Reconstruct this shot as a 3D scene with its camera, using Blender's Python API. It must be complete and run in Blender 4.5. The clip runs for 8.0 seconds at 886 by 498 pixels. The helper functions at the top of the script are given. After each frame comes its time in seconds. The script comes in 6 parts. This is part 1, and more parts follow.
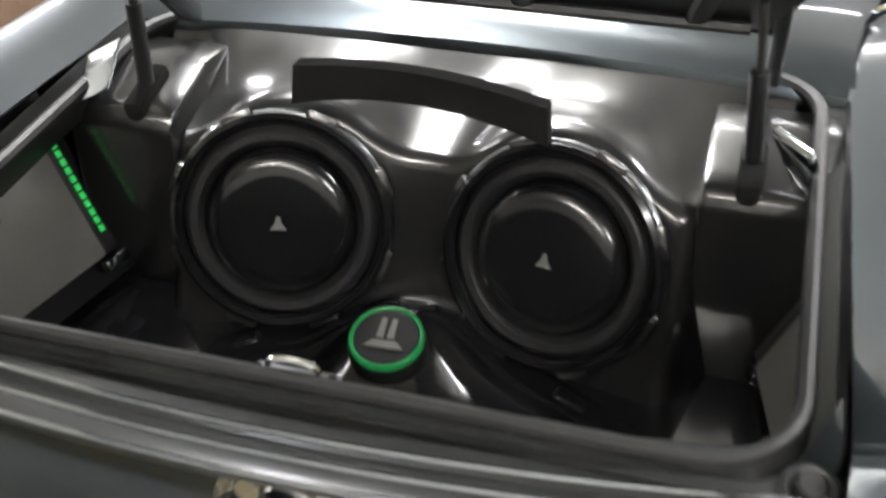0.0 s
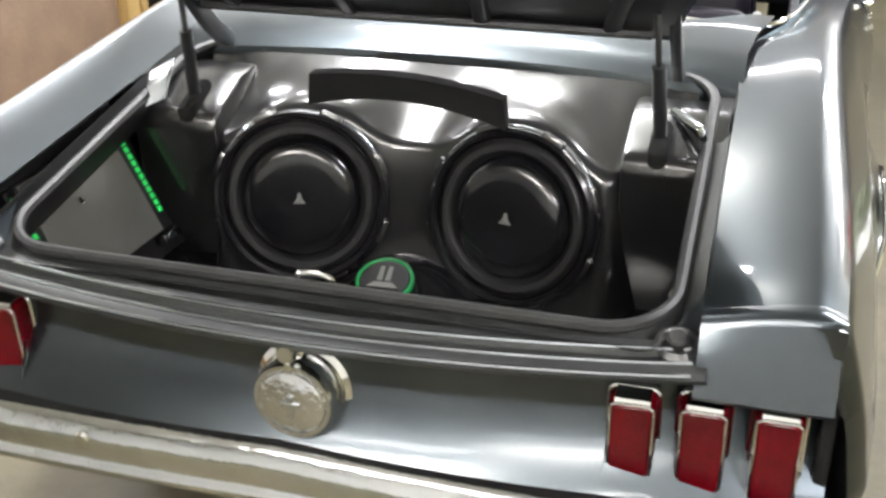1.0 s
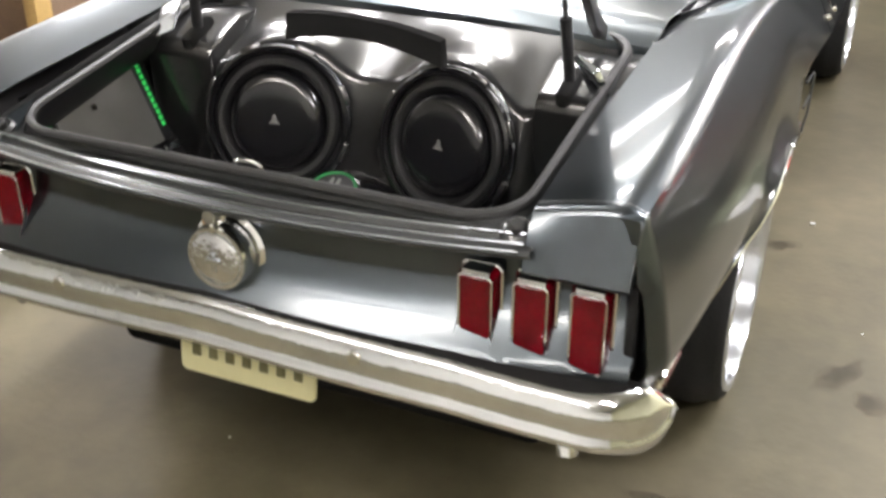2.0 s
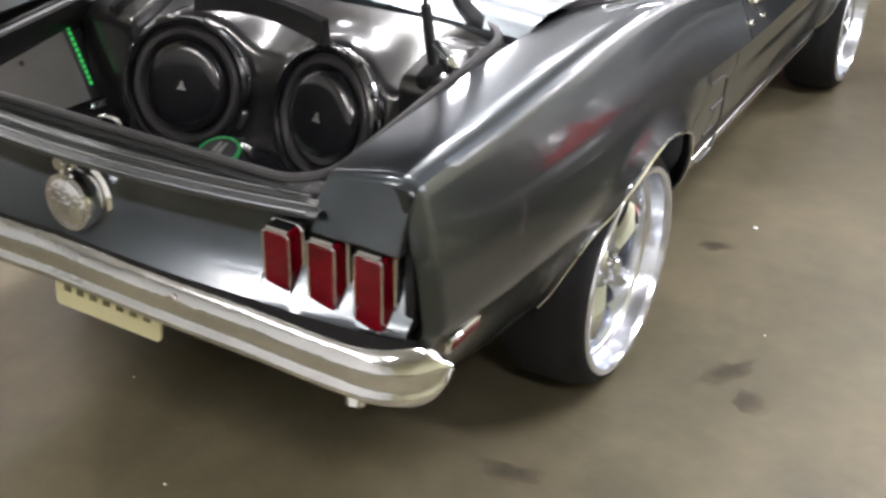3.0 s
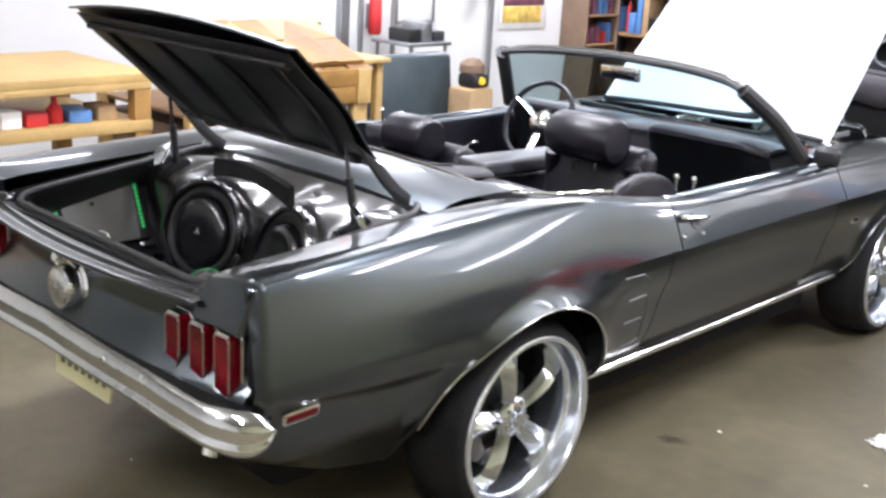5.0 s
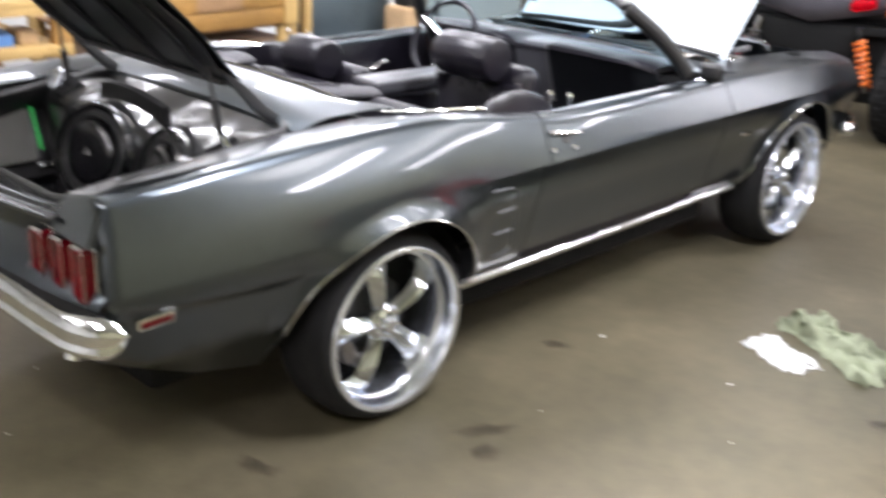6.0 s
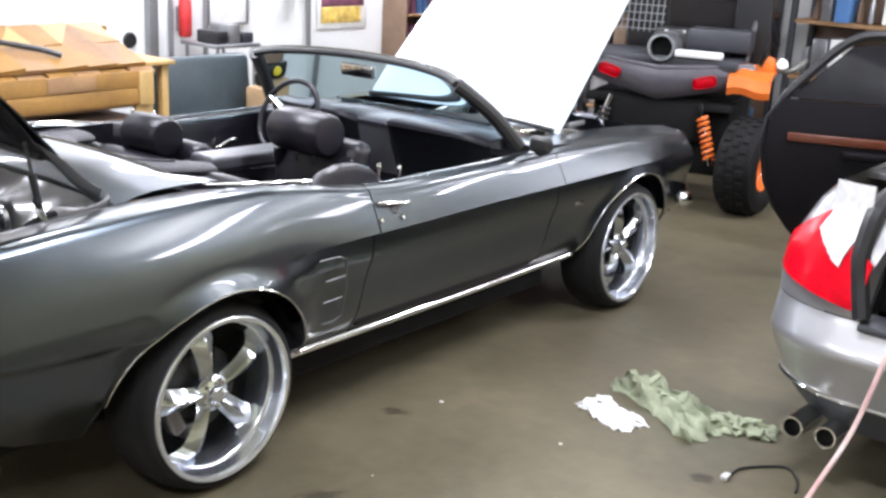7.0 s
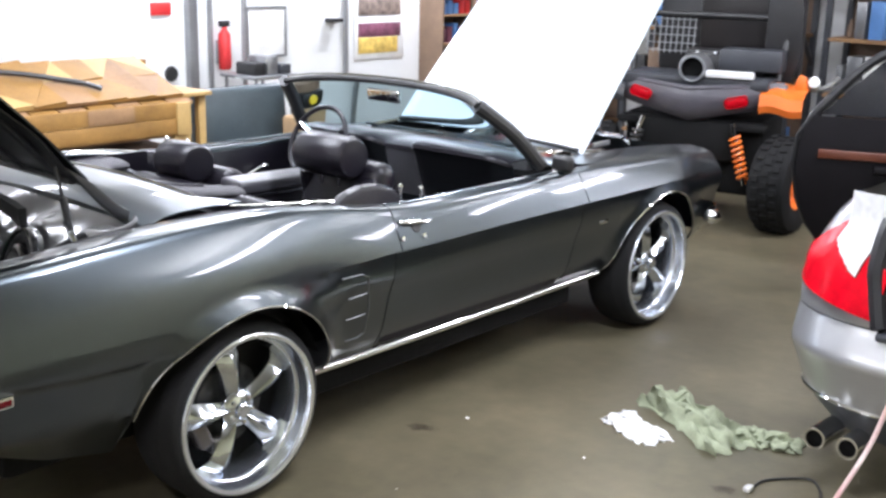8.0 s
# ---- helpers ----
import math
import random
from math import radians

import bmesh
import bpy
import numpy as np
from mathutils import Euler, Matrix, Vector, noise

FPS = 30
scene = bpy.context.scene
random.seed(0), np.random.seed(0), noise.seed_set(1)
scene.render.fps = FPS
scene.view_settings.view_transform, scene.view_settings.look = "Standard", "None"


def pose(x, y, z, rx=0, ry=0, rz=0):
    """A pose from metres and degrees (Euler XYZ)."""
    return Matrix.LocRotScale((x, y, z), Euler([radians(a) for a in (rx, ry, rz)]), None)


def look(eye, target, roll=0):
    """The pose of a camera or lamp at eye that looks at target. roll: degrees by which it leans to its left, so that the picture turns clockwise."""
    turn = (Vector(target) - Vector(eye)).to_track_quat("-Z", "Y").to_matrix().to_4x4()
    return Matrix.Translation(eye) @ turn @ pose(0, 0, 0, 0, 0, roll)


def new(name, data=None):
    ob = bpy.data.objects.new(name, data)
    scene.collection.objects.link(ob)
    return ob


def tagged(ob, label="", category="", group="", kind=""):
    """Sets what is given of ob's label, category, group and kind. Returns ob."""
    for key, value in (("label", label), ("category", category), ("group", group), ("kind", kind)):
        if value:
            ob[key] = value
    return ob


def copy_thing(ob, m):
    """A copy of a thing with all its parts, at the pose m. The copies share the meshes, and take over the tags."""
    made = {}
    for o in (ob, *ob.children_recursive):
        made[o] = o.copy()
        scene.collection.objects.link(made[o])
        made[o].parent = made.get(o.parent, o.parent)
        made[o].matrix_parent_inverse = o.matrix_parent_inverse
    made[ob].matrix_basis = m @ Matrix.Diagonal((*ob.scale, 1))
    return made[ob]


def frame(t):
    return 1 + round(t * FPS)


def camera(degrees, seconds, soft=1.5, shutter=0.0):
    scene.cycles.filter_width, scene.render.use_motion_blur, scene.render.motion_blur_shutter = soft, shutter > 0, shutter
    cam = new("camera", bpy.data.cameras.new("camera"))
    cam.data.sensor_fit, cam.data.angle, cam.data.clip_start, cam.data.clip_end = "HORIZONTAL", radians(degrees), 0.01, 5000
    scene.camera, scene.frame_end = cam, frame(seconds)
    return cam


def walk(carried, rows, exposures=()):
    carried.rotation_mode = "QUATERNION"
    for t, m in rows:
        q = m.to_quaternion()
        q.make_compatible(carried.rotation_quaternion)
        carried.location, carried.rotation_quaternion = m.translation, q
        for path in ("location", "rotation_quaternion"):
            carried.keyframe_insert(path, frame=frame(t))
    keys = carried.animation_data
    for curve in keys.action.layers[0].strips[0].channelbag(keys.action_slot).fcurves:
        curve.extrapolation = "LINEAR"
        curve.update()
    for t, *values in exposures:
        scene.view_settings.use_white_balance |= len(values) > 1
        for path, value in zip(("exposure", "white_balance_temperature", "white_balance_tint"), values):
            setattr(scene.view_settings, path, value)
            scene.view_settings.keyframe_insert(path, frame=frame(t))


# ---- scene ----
cam = camera(43.4, 8.0, soft=2.7, shutter=0.5)
PATH = [
    (0, (0.458, -0.721, 1.691), (-0.027, 0.910, 0.639), 0.1),
    (0.5, (0.478, -1.009, 1.764), (0.095, 0.641, 0.702), 0.5),
    (1, (0.645, -1.188, 1.801), (0.132, 0.482, 0.828), -1.4),
    (1.5, (0.879, -1.353, 1.823), (0.248, 0.287, 0.867), -0.9),
    (2, (1.136, -1.459, 1.803), (0.436, 0.152, 0.845), 0.0),
    (2.2, (1.226, -1.518, 1.817), (0.56, 0.104, 0.855), 3.3),
    (3.3, (1.887, -1.312, 1.843), (0.95, 0.175, 0.888), 0.6),
    (3.5, (1.991, -1.304, 1.831), (1.007, 0.178, 0.918), 1.3),
    (4, (2.271, -1.375, 1.835), (1.141, 0.005, 0.93), 3.8),
    (4.5, (2.533, -1.338, 1.897), (1.305, 0.066, 1.176), 0.8),
    (4.7, (2.664, -1.425, 1.857), (1.372, -0.007, 1.293), 3.6),
    (5.8, (3.259, -1.196, 1.887), (1.886, 0.112, 1.252), 0.5),
    (6, (3.302, -1.224, 1.93), (2.019, 0.137, 1.22), 2.6),
    (6.3, (3.31, -1.181, 1.971), (2.135, 0.29, 1.297), 3.9),
    (6.5, (3.391, -1.193, 1.947), (2.235, 0.326, 1.35), 2.8),
    (7, (3.575, -1.135, 1.928), (2.389, 0.373, 1.366), 2.9),
    (7.5, (3.667, -1.121, 1.92), (2.442, 0.37, 1.394), 1.8),
    (8, (3.725, -1.135, 1.908), (2.458, 0.325, 1.395), 1.3),
]
walk(cam, [(t, look(eye, target, roll)) for t, eye, target, roll in PATH],
     exposures=((0.0, -0.12, 7150, 16), (0.5, 0.11, 7150, 16), (1.0, 0.22, 7050, 15), (2.0, 0.09, 7250, 18), (3.4, -0.1, 6800, 21), (4.5, -0.14, 6550, 21), (6.0, -0.05, 6750, 21), (7.0, -0.16, 6550, 20), (8.0, -0.19, 6450, 19)))

# ---- light ----
world = bpy.data.worlds.new("world")
scene.world = world
world.use_nodes = True
world.node_tree.nodes["Background"].inputs["Color"].default_value = (0.9, 0.95, 1.0, 1)
world.node_tree.nodes["Background"].inputs["Strength"].default_value = 0.035
scene.view_settings.exposure = 0.0
LAMP_W = 103.0
# suspended fluorescent strips, all unseen, several added as fill: x, y, share of full output, turn, share thrown up at
# the ceiling
FIXTURES = [(2.5, -1.4, 0.9, 90, 0.3), (2.15, 1.7, 1.35, 90, 0.2), (4.25, 3.82, 1.4, 90, 0.9), (4.6, 5.3, 0.9, 90, 0.9), (4.2, 7.4, 1.6, 90, 0.8), (3.2, 7.95, 0.7, 90, 0.4), (2.15, 5.2, 1.0, 90, 0.2), (-0.7, 1.4, 1.7, 0, 0.8), (-0.8, 4.8, 1.0, 90, 1.2),
            (0.6, 5.6, 0.25, 90, 0.0), (-3.3, 1.4, 0.2, 0, 0.0), (-3.4, 4.2, 1.0, 0, 0.0), (-3.4, 6.8, 1.0, 0, 0.0), (-0.6, 2.9, 1.4, 90, 0.9), (-0.5, -2.2, 2.25, 90, 1.3), (0.9, -2.9, 1.4, 90, 1.3)]
CEIL, HANG = 3.3, 0.30
for fx, fy, power, turn, up in FIXTURES:
    # upward twin added to brighten the unseen ceiling that the paint mirrors
    for share, lift, flip in ((1 - 0.75 * up, -0.16, 0), (0.75 * up, -0.02, 180)):
        if share:
            data = bpy.data.lights.new("tube_light", "AREA")
            data.shape, data.size, data.size_y = "RECTANGLE", 0.18, 1.25
            data.energy, data.color = LAMP_W * power * share, ((0.85, 0.93, 1.02) if fx < 3 and fy > 0 else (0.90, 0.94, 1.02))
            lamp = new("tube_light", data)
            lamp.location, lamp.rotation_euler = (fx, fy, CEIL - HANG + lift), (math.radians(flip), 0, math.radians(turn))

# ---- materials ----
def mat(name, color, rough=0.5, metal=0.0, coat=0.0, var=0.12, scale=6.0, bump=0.0, bscale=60.0, emit=None, strength=0.0,
        rvar=0.1, trans=0.0, alpha=1.0, spec=0.5, second=None, stain=0.0, coat_rough=0.04):
    m = bpy.data.materials.new(name)
    m.use_nodes = True
    nt = m.node_tree
    b = nt.nodes["Principled BSDF"]
    co = nt.nodes.new("ShaderNodeTexCoord")
    n1 = nt.nodes.new("ShaderNodeTexNoise")
    n1.inputs["Scale"].default_value, n1.inputs["Detail"].default_value = scale, 6
    nt.links.new(co.outputs["Object"], n1.inputs["Vector"])
    n2 = nt.nodes.new("ShaderNodeTexNoise")
    n2.inputs["Scale"].default_value, n2.inputs["Detail"].default_value = scale * 9, 4
    nt.links.new(co.outputs["Object"], n2.inputs["Vector"])
    add = nt.nodes.new("ShaderNodeMath")
    add.operation = "MULTIPLY_ADD"
    add.inputs[1].default_value = 0.4
    nt.links.new(n2.outputs["Fac"], add.inputs[0])
    nt.links.new(n1.outputs["Fac"], add.inputs[2])
    ramp = nt.nodes.new("ShaderNodeValToRGB")
    c = np.array(color[:3])
    d = np.array(second[:3]) if second else c * (1 - var)
    e = c if second else np.clip(c * (1 + var), 0, 1)
    ramp.color_ramp.elements[0].position, ramp.color_ramp.elements[1].position = 0.45, 0.95
    ramp.color_ramp.elements[0].color, ramp.color_ramp.elements[1].color = (*d, 1), (*e, 1)
    nt.links.new(add.outputs[0], ramp.inputs["Fac"])
    out = ramp.outputs["Color"]
    if stain:
        n3 = nt.nodes.new("ShaderNodeTexNoise")
        n3.inputs["Scale"].default_value, n3.inputs["Detail"].default_value, n3.inputs["Roughness"].default_value = scale * 0.35, 8, 0.65
        nt.links.new(co.outputs["Object"], n3.inputs["Vector"])
        r3 = nt.nodes.new("ShaderNodeValToRGB")
        r3.color_ramp.elements[0].position, r3.color_ramp.elements[1].position = 0.38, 0.58
        r3.color_ramp.elements[0].color = (1 - stain,) * 3 + (1,)
        r3.color_ramp.elements[1].color = (1, 1, 1, 1)
        nt.links.new(n3.outputs["Fac"], r3.inputs["Fac"])
        mx = nt.nodes.new("ShaderNodeMix")
        mx.data_type, mx.blend_type = "RGBA", "MULTIPLY"
        mx.inputs[0].default_value = 1.0
        nt.links.new(out, mx.inputs[6])
        nt.links.new(r3.outputs["Color"], mx.inputs[7])
        out = mx.outputs[2]
    nt.links.new(out, b.inputs["Base Color"])
    rr = nt.nodes.new("ShaderNodeMapRange")
    rr.inputs["To Min"].default_value, rr.inputs["To Max"].default_value = max(rough - rvar * rough, 0.01), min(rough + rvar * rough, 1)
    nt.links.new(n1.outputs["Fac"], rr.inputs["Value"])
    nt.links.new(rr.outputs["Result"], b.inputs["Roughness"])
    b.inputs["Metallic"].default_value = metal
    b.inputs["Coat Weight"].default_value, b.inputs["Coat Roughness"].default_value = coat, coat_rough
    b.inputs["Specular IOR Level"].default_value = spec
    b.inputs["Transmission Weight"].default_value = trans
    b.inputs["Alpha"].default_value = alpha
    if emit:
        b.inputs["Emission Color"].default_value, b.inputs["Emission Strength"].default_value = (*emit, 1), strength
    if bump:
        n4 = nt.nodes.new("ShaderNodeTexNoise")
        n4.inputs["Scale"].default_value, n4.inputs["Detail"].default_value = bscale, 5
        nt.links.new(co.outputs["Object"], n4.inputs["Vector"])
        bp = nt.nodes.new("ShaderNodeBump")
        bp.inputs["Strength"].default_value, bp.inputs["Distance"].default_value = bump, 0.01
        nt.links.new(n4.outputs["Fac"], bp.inputs["Height"])
        nt.links.new(bp.outputs["Normal"], b.inputs["Normal"])
    return m


PAINT = mat("grey_metallic_paint", (0.057, 0.069, 0.077), 0.29, 0.94, 0.75, var=0.05, scale=3, coat_rough=0.05)
PAINT.node_tree.nodes["Principled BSDF"].inputs["Coat IOR"].default_value = 1.5
CHROME = mat("chrome", (0.82, 0.82, 0.80), 0.07, 1.0, var=0.03, scale=5)
OLDCHROME = mat("wavy_chrome", (0.80, 0.82, 0.83), 0.06, 1.0, var=0.06, scale=7, bump=0.7, bscale=8)
CAPCHROME = mat("embossed_chrome", (0.80, 0.81, 0.82), 0.08, 1.0, var=0.05, scale=20, bump=0.5, bscale=38)
POLISHED = mat("polished_aluminium", (0.66, 0.70, 0.75), 0.10, 1.0, var=0.05, scale=8)
RUBBER = mat("tyre_rubber", (0.012, 0.012, 0.012), 0.8, spec=0.25, bump=0.2, bscale=90)
STRIP = mat("weatherstrip_rubber", (0.02, 0.02, 0.02), 0.5, bump=0.1)
# black of the undersides; also colours pieces that stand for shaded gaps and openings
DARK = mat("black_underside_and_shade", (0.012, 0.012, 0.012), 0.9, spec=0.1)
GLOSSBLK = mat("gloss_black_moulding", (0.012, 0.012, 0.012), 0.32, coat=1.0, coat_rough=0.15, spec=0.25, bump=0.05, bscale=8)
GLOSSBLK.node_tree.nodes["Principled BSDF"].inputs["Coat IOR"].default_value = 1.75
PIANO = mat("mirror_black_panel", (0.008, 0.008, 0.009), 0.12, coat=0.5, bump=0.03, bscale=5)
SILLBLK = mat("dark_sill_paint", (0.040, 0.042, 0.042), 0.36, 0.35, coat=0.4, coat_rough=0.15)
SATINBLK = mat("satin_black", (0.015, 0.015, 0.016), 0.42)
CONE = mat("speaker_cone", (0.007, 0.007, 0.008), 0.22, coat=0.7, coat_rough=0.12, spec=0.35)
FOAM = mat("speaker_surround_rubber", (0.012, 0.012, 0.013), 0.45, spec=0.4)
ALU = mat("brushed_grey_aluminium", (0.20, 0.20, 0.188), 0.45, 0.3, var=0.06, scale=14, bump=0.04, bscale=120)
REDLENS = mat("red_lens", (0.085, 0.001, 0.004), 0.13, coat=0.0, var=0.3, scale=14, bump=0.1, bscale=140, spec=0.35)
GREEN = mat("green_led", (0.0, 0.3, 0.06), 0.4, emit=(0.0, 1.0, 0.18), strength=0.35)
GREENDIM = mat("green_edge_glow", (0.0, 0.2, 0.05), 0.3, emit=(0.0, 1.0, 0.25), strength=0.06)
PLATE = mat("pale_yellow_plate", (0.76, 0.73, 0.44), 0.45, var=0.05)
PLATEINK = mat("olive_plate_ink", (0.16, 0.15, 0.07), 0.5)
SCOOPTRIM = mat("dull_trim_metal", (0.16, 0.17, 0.18), 0.38, metal=0.9)
VINYL = mat("black_vinyl", (0.009, 0.008, 0.012), 0.30, spec=0.34, bump=0.12, bscale=160)
# lighter grey stands for reflected light on the dark vinyl
GREYVINYL = mat("sheen_grey_vinyl", (0.055, 0.055, 0.062), 0.32, spec=0.5, bump=0.12, bscale=160)
DASH = mat("matt_dash_pad", (0.007, 0.008, 0.010), 0.75, spec=0.12, bump=0.1, bscale=160)
CARPET = mat("black_carpet", (0.022, 0.022, 0.023), 0.95, bump=0.6, bscale=300)
CANVAS = mat("dark_boot_canvas", (0.034, 0.032, 0.037), 0.6, bump=0.3, bscale=220)
# white stands for the glare mirrored by the raised grey hood
HOODGLARE = mat("hood_glare_white", (0.74, 0.83, 0.90), 0.3, var=0.04, scale=1.5, coat=0.5)
CONCRETE = mat("concrete", (0.182, 0.153, 0.093), 0.5, var=0.2, scale=1.3, bump=0.12, bscale=40, second=(0.100, 0.090, 0.052), stain=0.45, rvar=0.25)
WALLWHITE = mat("white_wall_paint", (0.79, 0.80, 0.79), 0.6, var=0.03, scale=1.0, bump=0.05, bscale=30)
WALLCREAM = mat("cream_wall_paint", (0.58, 0.57, 0.38), 0.6, var=0.05, scale=1.0)
CEILMAT = mat("ceiling_paint", (0.47, 0.47, 0.43), 0.8, var=0.08)
PLY = mat("plywood", (0.46, 0.30, 0.11), 0.6, var=0.16, scale=4, bump=0.1)
PINE = mat("pine_boards", (0.29, 0.150, 0.036), 0.62, var=0.25, scale=5, bump=0.15)
PINEDK = mat("shadowed_brown_board", (0.30, 0.17, 0.08), 0.7, var=0.25, scale=5)
RIMLIP = mat("polished_rim", (0.82, 0.86, 0.92), 0.19, 0.95, var=0.04)
CALIPER = mat("dull_caliper", (0.14, 0.125, 0.11), 0.4, 0.7)
BRAKE = mat("dark_brake_steel", (0.06, 0.06, 0.06), 0.5, 0.6)
STEEL = mat("grey_steel", (0.35, 0.36, 0.37), 0.4, 0.8)
SILVERCAR = mat("silver_metallic_paint", (0.47, 0.48, 0.49), 0.3, 0.7, 1.0, var=0.03)
DOORSCREEN = mat("dark_tinted_screen", (0.014, 0.012, 0.012), 0.35, spec=0.4)
CHARCOAL = mat("charcoal_plastic", (0.040, 0.043, 0.050), 0.45, var=0.12)
TAILGREY = mat("grey_moulded_plastic", (0.075, 0.070, 0.082), 0.38, var=0.15, scale=8)
ORANGE = mat("orange_plastic", (0.80, 0.17, 0.02), 0.35, coat=0.4)
REDPL = mat("red_paint", (0.55, 0.03, 0.03), 0.4)
REDBRIGHT = mat("bright_red_lens", (0.55, 0.003, 0.012), 0.2, coat=0.0, var=0.2, scale=20, spec=0.2)
CLEARLENS = mat("clear_lens", (0.62, 0.62, 0.60), 0.12, coat=1.0, var=0.12, scale=40)
RAG = mat("green_cloth", (0.27, 0.30, 0.20), 0.9, var=0.3, scale=12, bump=0.3, bscale=120)
PAPER = mat("white_paper_towel", (0.90, 0.90, 0.88), 0.85, bump=0.08, bscale=90)
ROPE = mat("pink_strap", (0.55, 0.28, 0.27), 0.8, bump=0.4, bscale=200, second=(0.75, 0.65, 0.6))
BROWNBOARD = mat("brown_hardboard", (0.20, 0.13, 0.085), 0.7, var=0.2)
CARD = mat("cardboard", (0.45, 0.30, 0.16), 0.8, var=0.15)
BLUEPL = mat("blue_plastic", (0.10, 0.25, 0.55), 0.45)
TEALSEAT = mat("dark_slate_vinyl", (0.045, 0.065, 0.075), 0.4, var=0.2)
GLASS = mat("windshield_glass", (0.20, 0.32, 0.36), 0.02, trans=1.0, var=0.0)
GLASS.node_tree.nodes["Principled BSDF"].inputs["IOR"].default_value = 1.02


# ---- building helpers ----
def thing(name, base, label, category, group="", kind=""):
    ob = new(name)
    ob.location = base
    ob.empty_display_size = 0.1
    return tagged(ob, label, category, group, kind)


def origin(ob):
    v = Vector(ob.location)
    while ob.parent:
        ob = ob.parent
        v = v + Vector(ob.location)
    return v


def part(name, bm, material, parent=None, label="", smooth=35):
    """Links a bmesh, given in world metres, as one mesh under parent."""
    if parent is not None:
        bm.transform(Matrix.Translation(-origin(parent)))
    me = bpy.data.meshes.new(name)
    bmesh.ops.recalc_face_normals(bm, faces=bm.faces[:])
    if smooth:
        for f in bm.faces:
            f.smooth = True
        lim = radians(smooth)
        for e in bm.edges:
            if len(e.link_faces) == 2 and e.calc_face_angle(0) > lim:
                e.smooth = False
    bm.to_mesh(me)
    bm.free()
    me.materials.append(material)
    ob = new(name, me)
    ob.parent = parent
    if label:
        ob["label"] = label
    return ob


def solo(name, bm, material, label, category, group="", kind="", smooth=35):
    return tagged(part(name, bm, material, None, "", smooth), label, category, group, kind)


def box(cx, cy, cz, sx, sy, sz, bevel=0.0, m=None, seg=2, bm=None):
    b = bmesh.new()
    bmesh.ops.create_cube(b, size=1.0)
    bmesh.ops.scale(b, vec=(sx, sy, sz), verts=b.verts)
    if bevel:
        bmesh.ops.bevel(b, geom=b.edges[:], offset=bevel, segments=seg, affect="EDGES", profile=0.5)
    if m is not None:
        b.transform(m)
    b.transform(Matrix.Translation((cx, cy, cz)))
    return join(bm, b)


def join(bm, b):
    if bm is None:
        return b
    me = bpy.data.meshes.new("tmp")
    b.to_mesh(me)
    b.free()
    bm.from_mesh(me)
    bpy.data.meshes.remove(me)
    return bm


def basis(at, axis):
    """Matrix that carries local z to axis, at a place."""
    return Matrix.Translation(at) @ Vector(axis).to_track_quat("Z", "Y").to_matrix().to_4x4()


def lathe(profile, n=48, m=None, bm=None, closed=False):
    """Turns (r, z) points about local z."""
    b = bmesh.new()
    rings = []
    for r, z in profile:
        if r < 1e-6:
            rings.append([b.verts.new((0, 0, z))])
        else:
            rings.append([b.verts.new((r * math.cos(2 * math.pi * i / n), r * math.sin(2 * math.pi * i / n), z)) for i in range(n)])
    pairs = list(zip(rings, rings[1:])) + ([(rings[-1], rings[0])] if closed else [])
    for a, c in pairs:
        for i in range(n):
            k = (i + 1) % n
            q = [a[i % len(a)], a[k % len(a)], c[k % len(c)], c[i % len(c)]]
            q = list(dict.fromkeys(q))
            if len(q) > 2:
                b.faces.new(q)
    if m is not None:
        b.transform(m)
    return join(bm, b)


def smooth_line(pts, n=10, closed=False):
    """Catmull-Rom through the points."""
    p = [Vector(q) for q in pts]
    out = []
    cnt = len(p)
    for i in range(cnt if closed else cnt - 1):
        p0 = p[(i - 1) % cnt] if (closed or i > 0) else p[0]
        p1, p2 = p[i], p[(i + 1) % cnt]
        p3 = p[(i + 2) % cnt] if (closed or i + 2 < cnt) else p[-1]
        for k in range(n):
            t = k / n
            out.append(0.5 * ((2 * p1) + (p2 - p0) * t + (2 * p0 - 5 * p1 + 4 * p2 - p3) * t * t + (3 * p1 - p0 - 3 * p2 + p3) * t ** 3))
    if not closed:
        out.append(p[-1])
    return out


def tube(pts, r, n=8, closed=False, m=None, bm=None, flat=1.0, caps=True):
    """Sweeps a round (or flattened) section along a line of points; r may be a list."""
    b = bmesh.new()
    p = [Vector(q) for q in pts]
    rings = []
    up = None
    for i, q in enumerate(p):
        d = (p[(i + 1) % len(p)] - p[i - 1]) if closed else (p[min(i + 1, len(p) - 1)] - p[max(i - 1, 0)])
        d.normalize()
        if up is None:
            up = Vector((0, 0, 1)) if abs(d.z) < 0.9 else Vector((0, 1, 0))
        side = d.cross(up).normalized()
        up = side.cross(d).normalized()
        rad = r[i] if isinstance(r, (list, tuple)) else r
        rings.append([b.verts.new(q + rad * (math.cos(a) * side + flat * math.sin(a) * up)) for a in [2 * math.pi * k / n for k in range(n)]])
    for i in range(len(rings) if closed else len(rings) - 1):
        a, c = rings[i], rings[(i + 1) % len(rings)]
        for k in range(n):
            b.faces.new((a[k], a[(k + 1) % n], c[(k + 1) % n], c[k]))
    if caps and not closed:
        b.faces.new(rings[0])
        b.faces.new(rings[-1])
    if m is not None:
        b.transform(m)
    return join(bm, b)


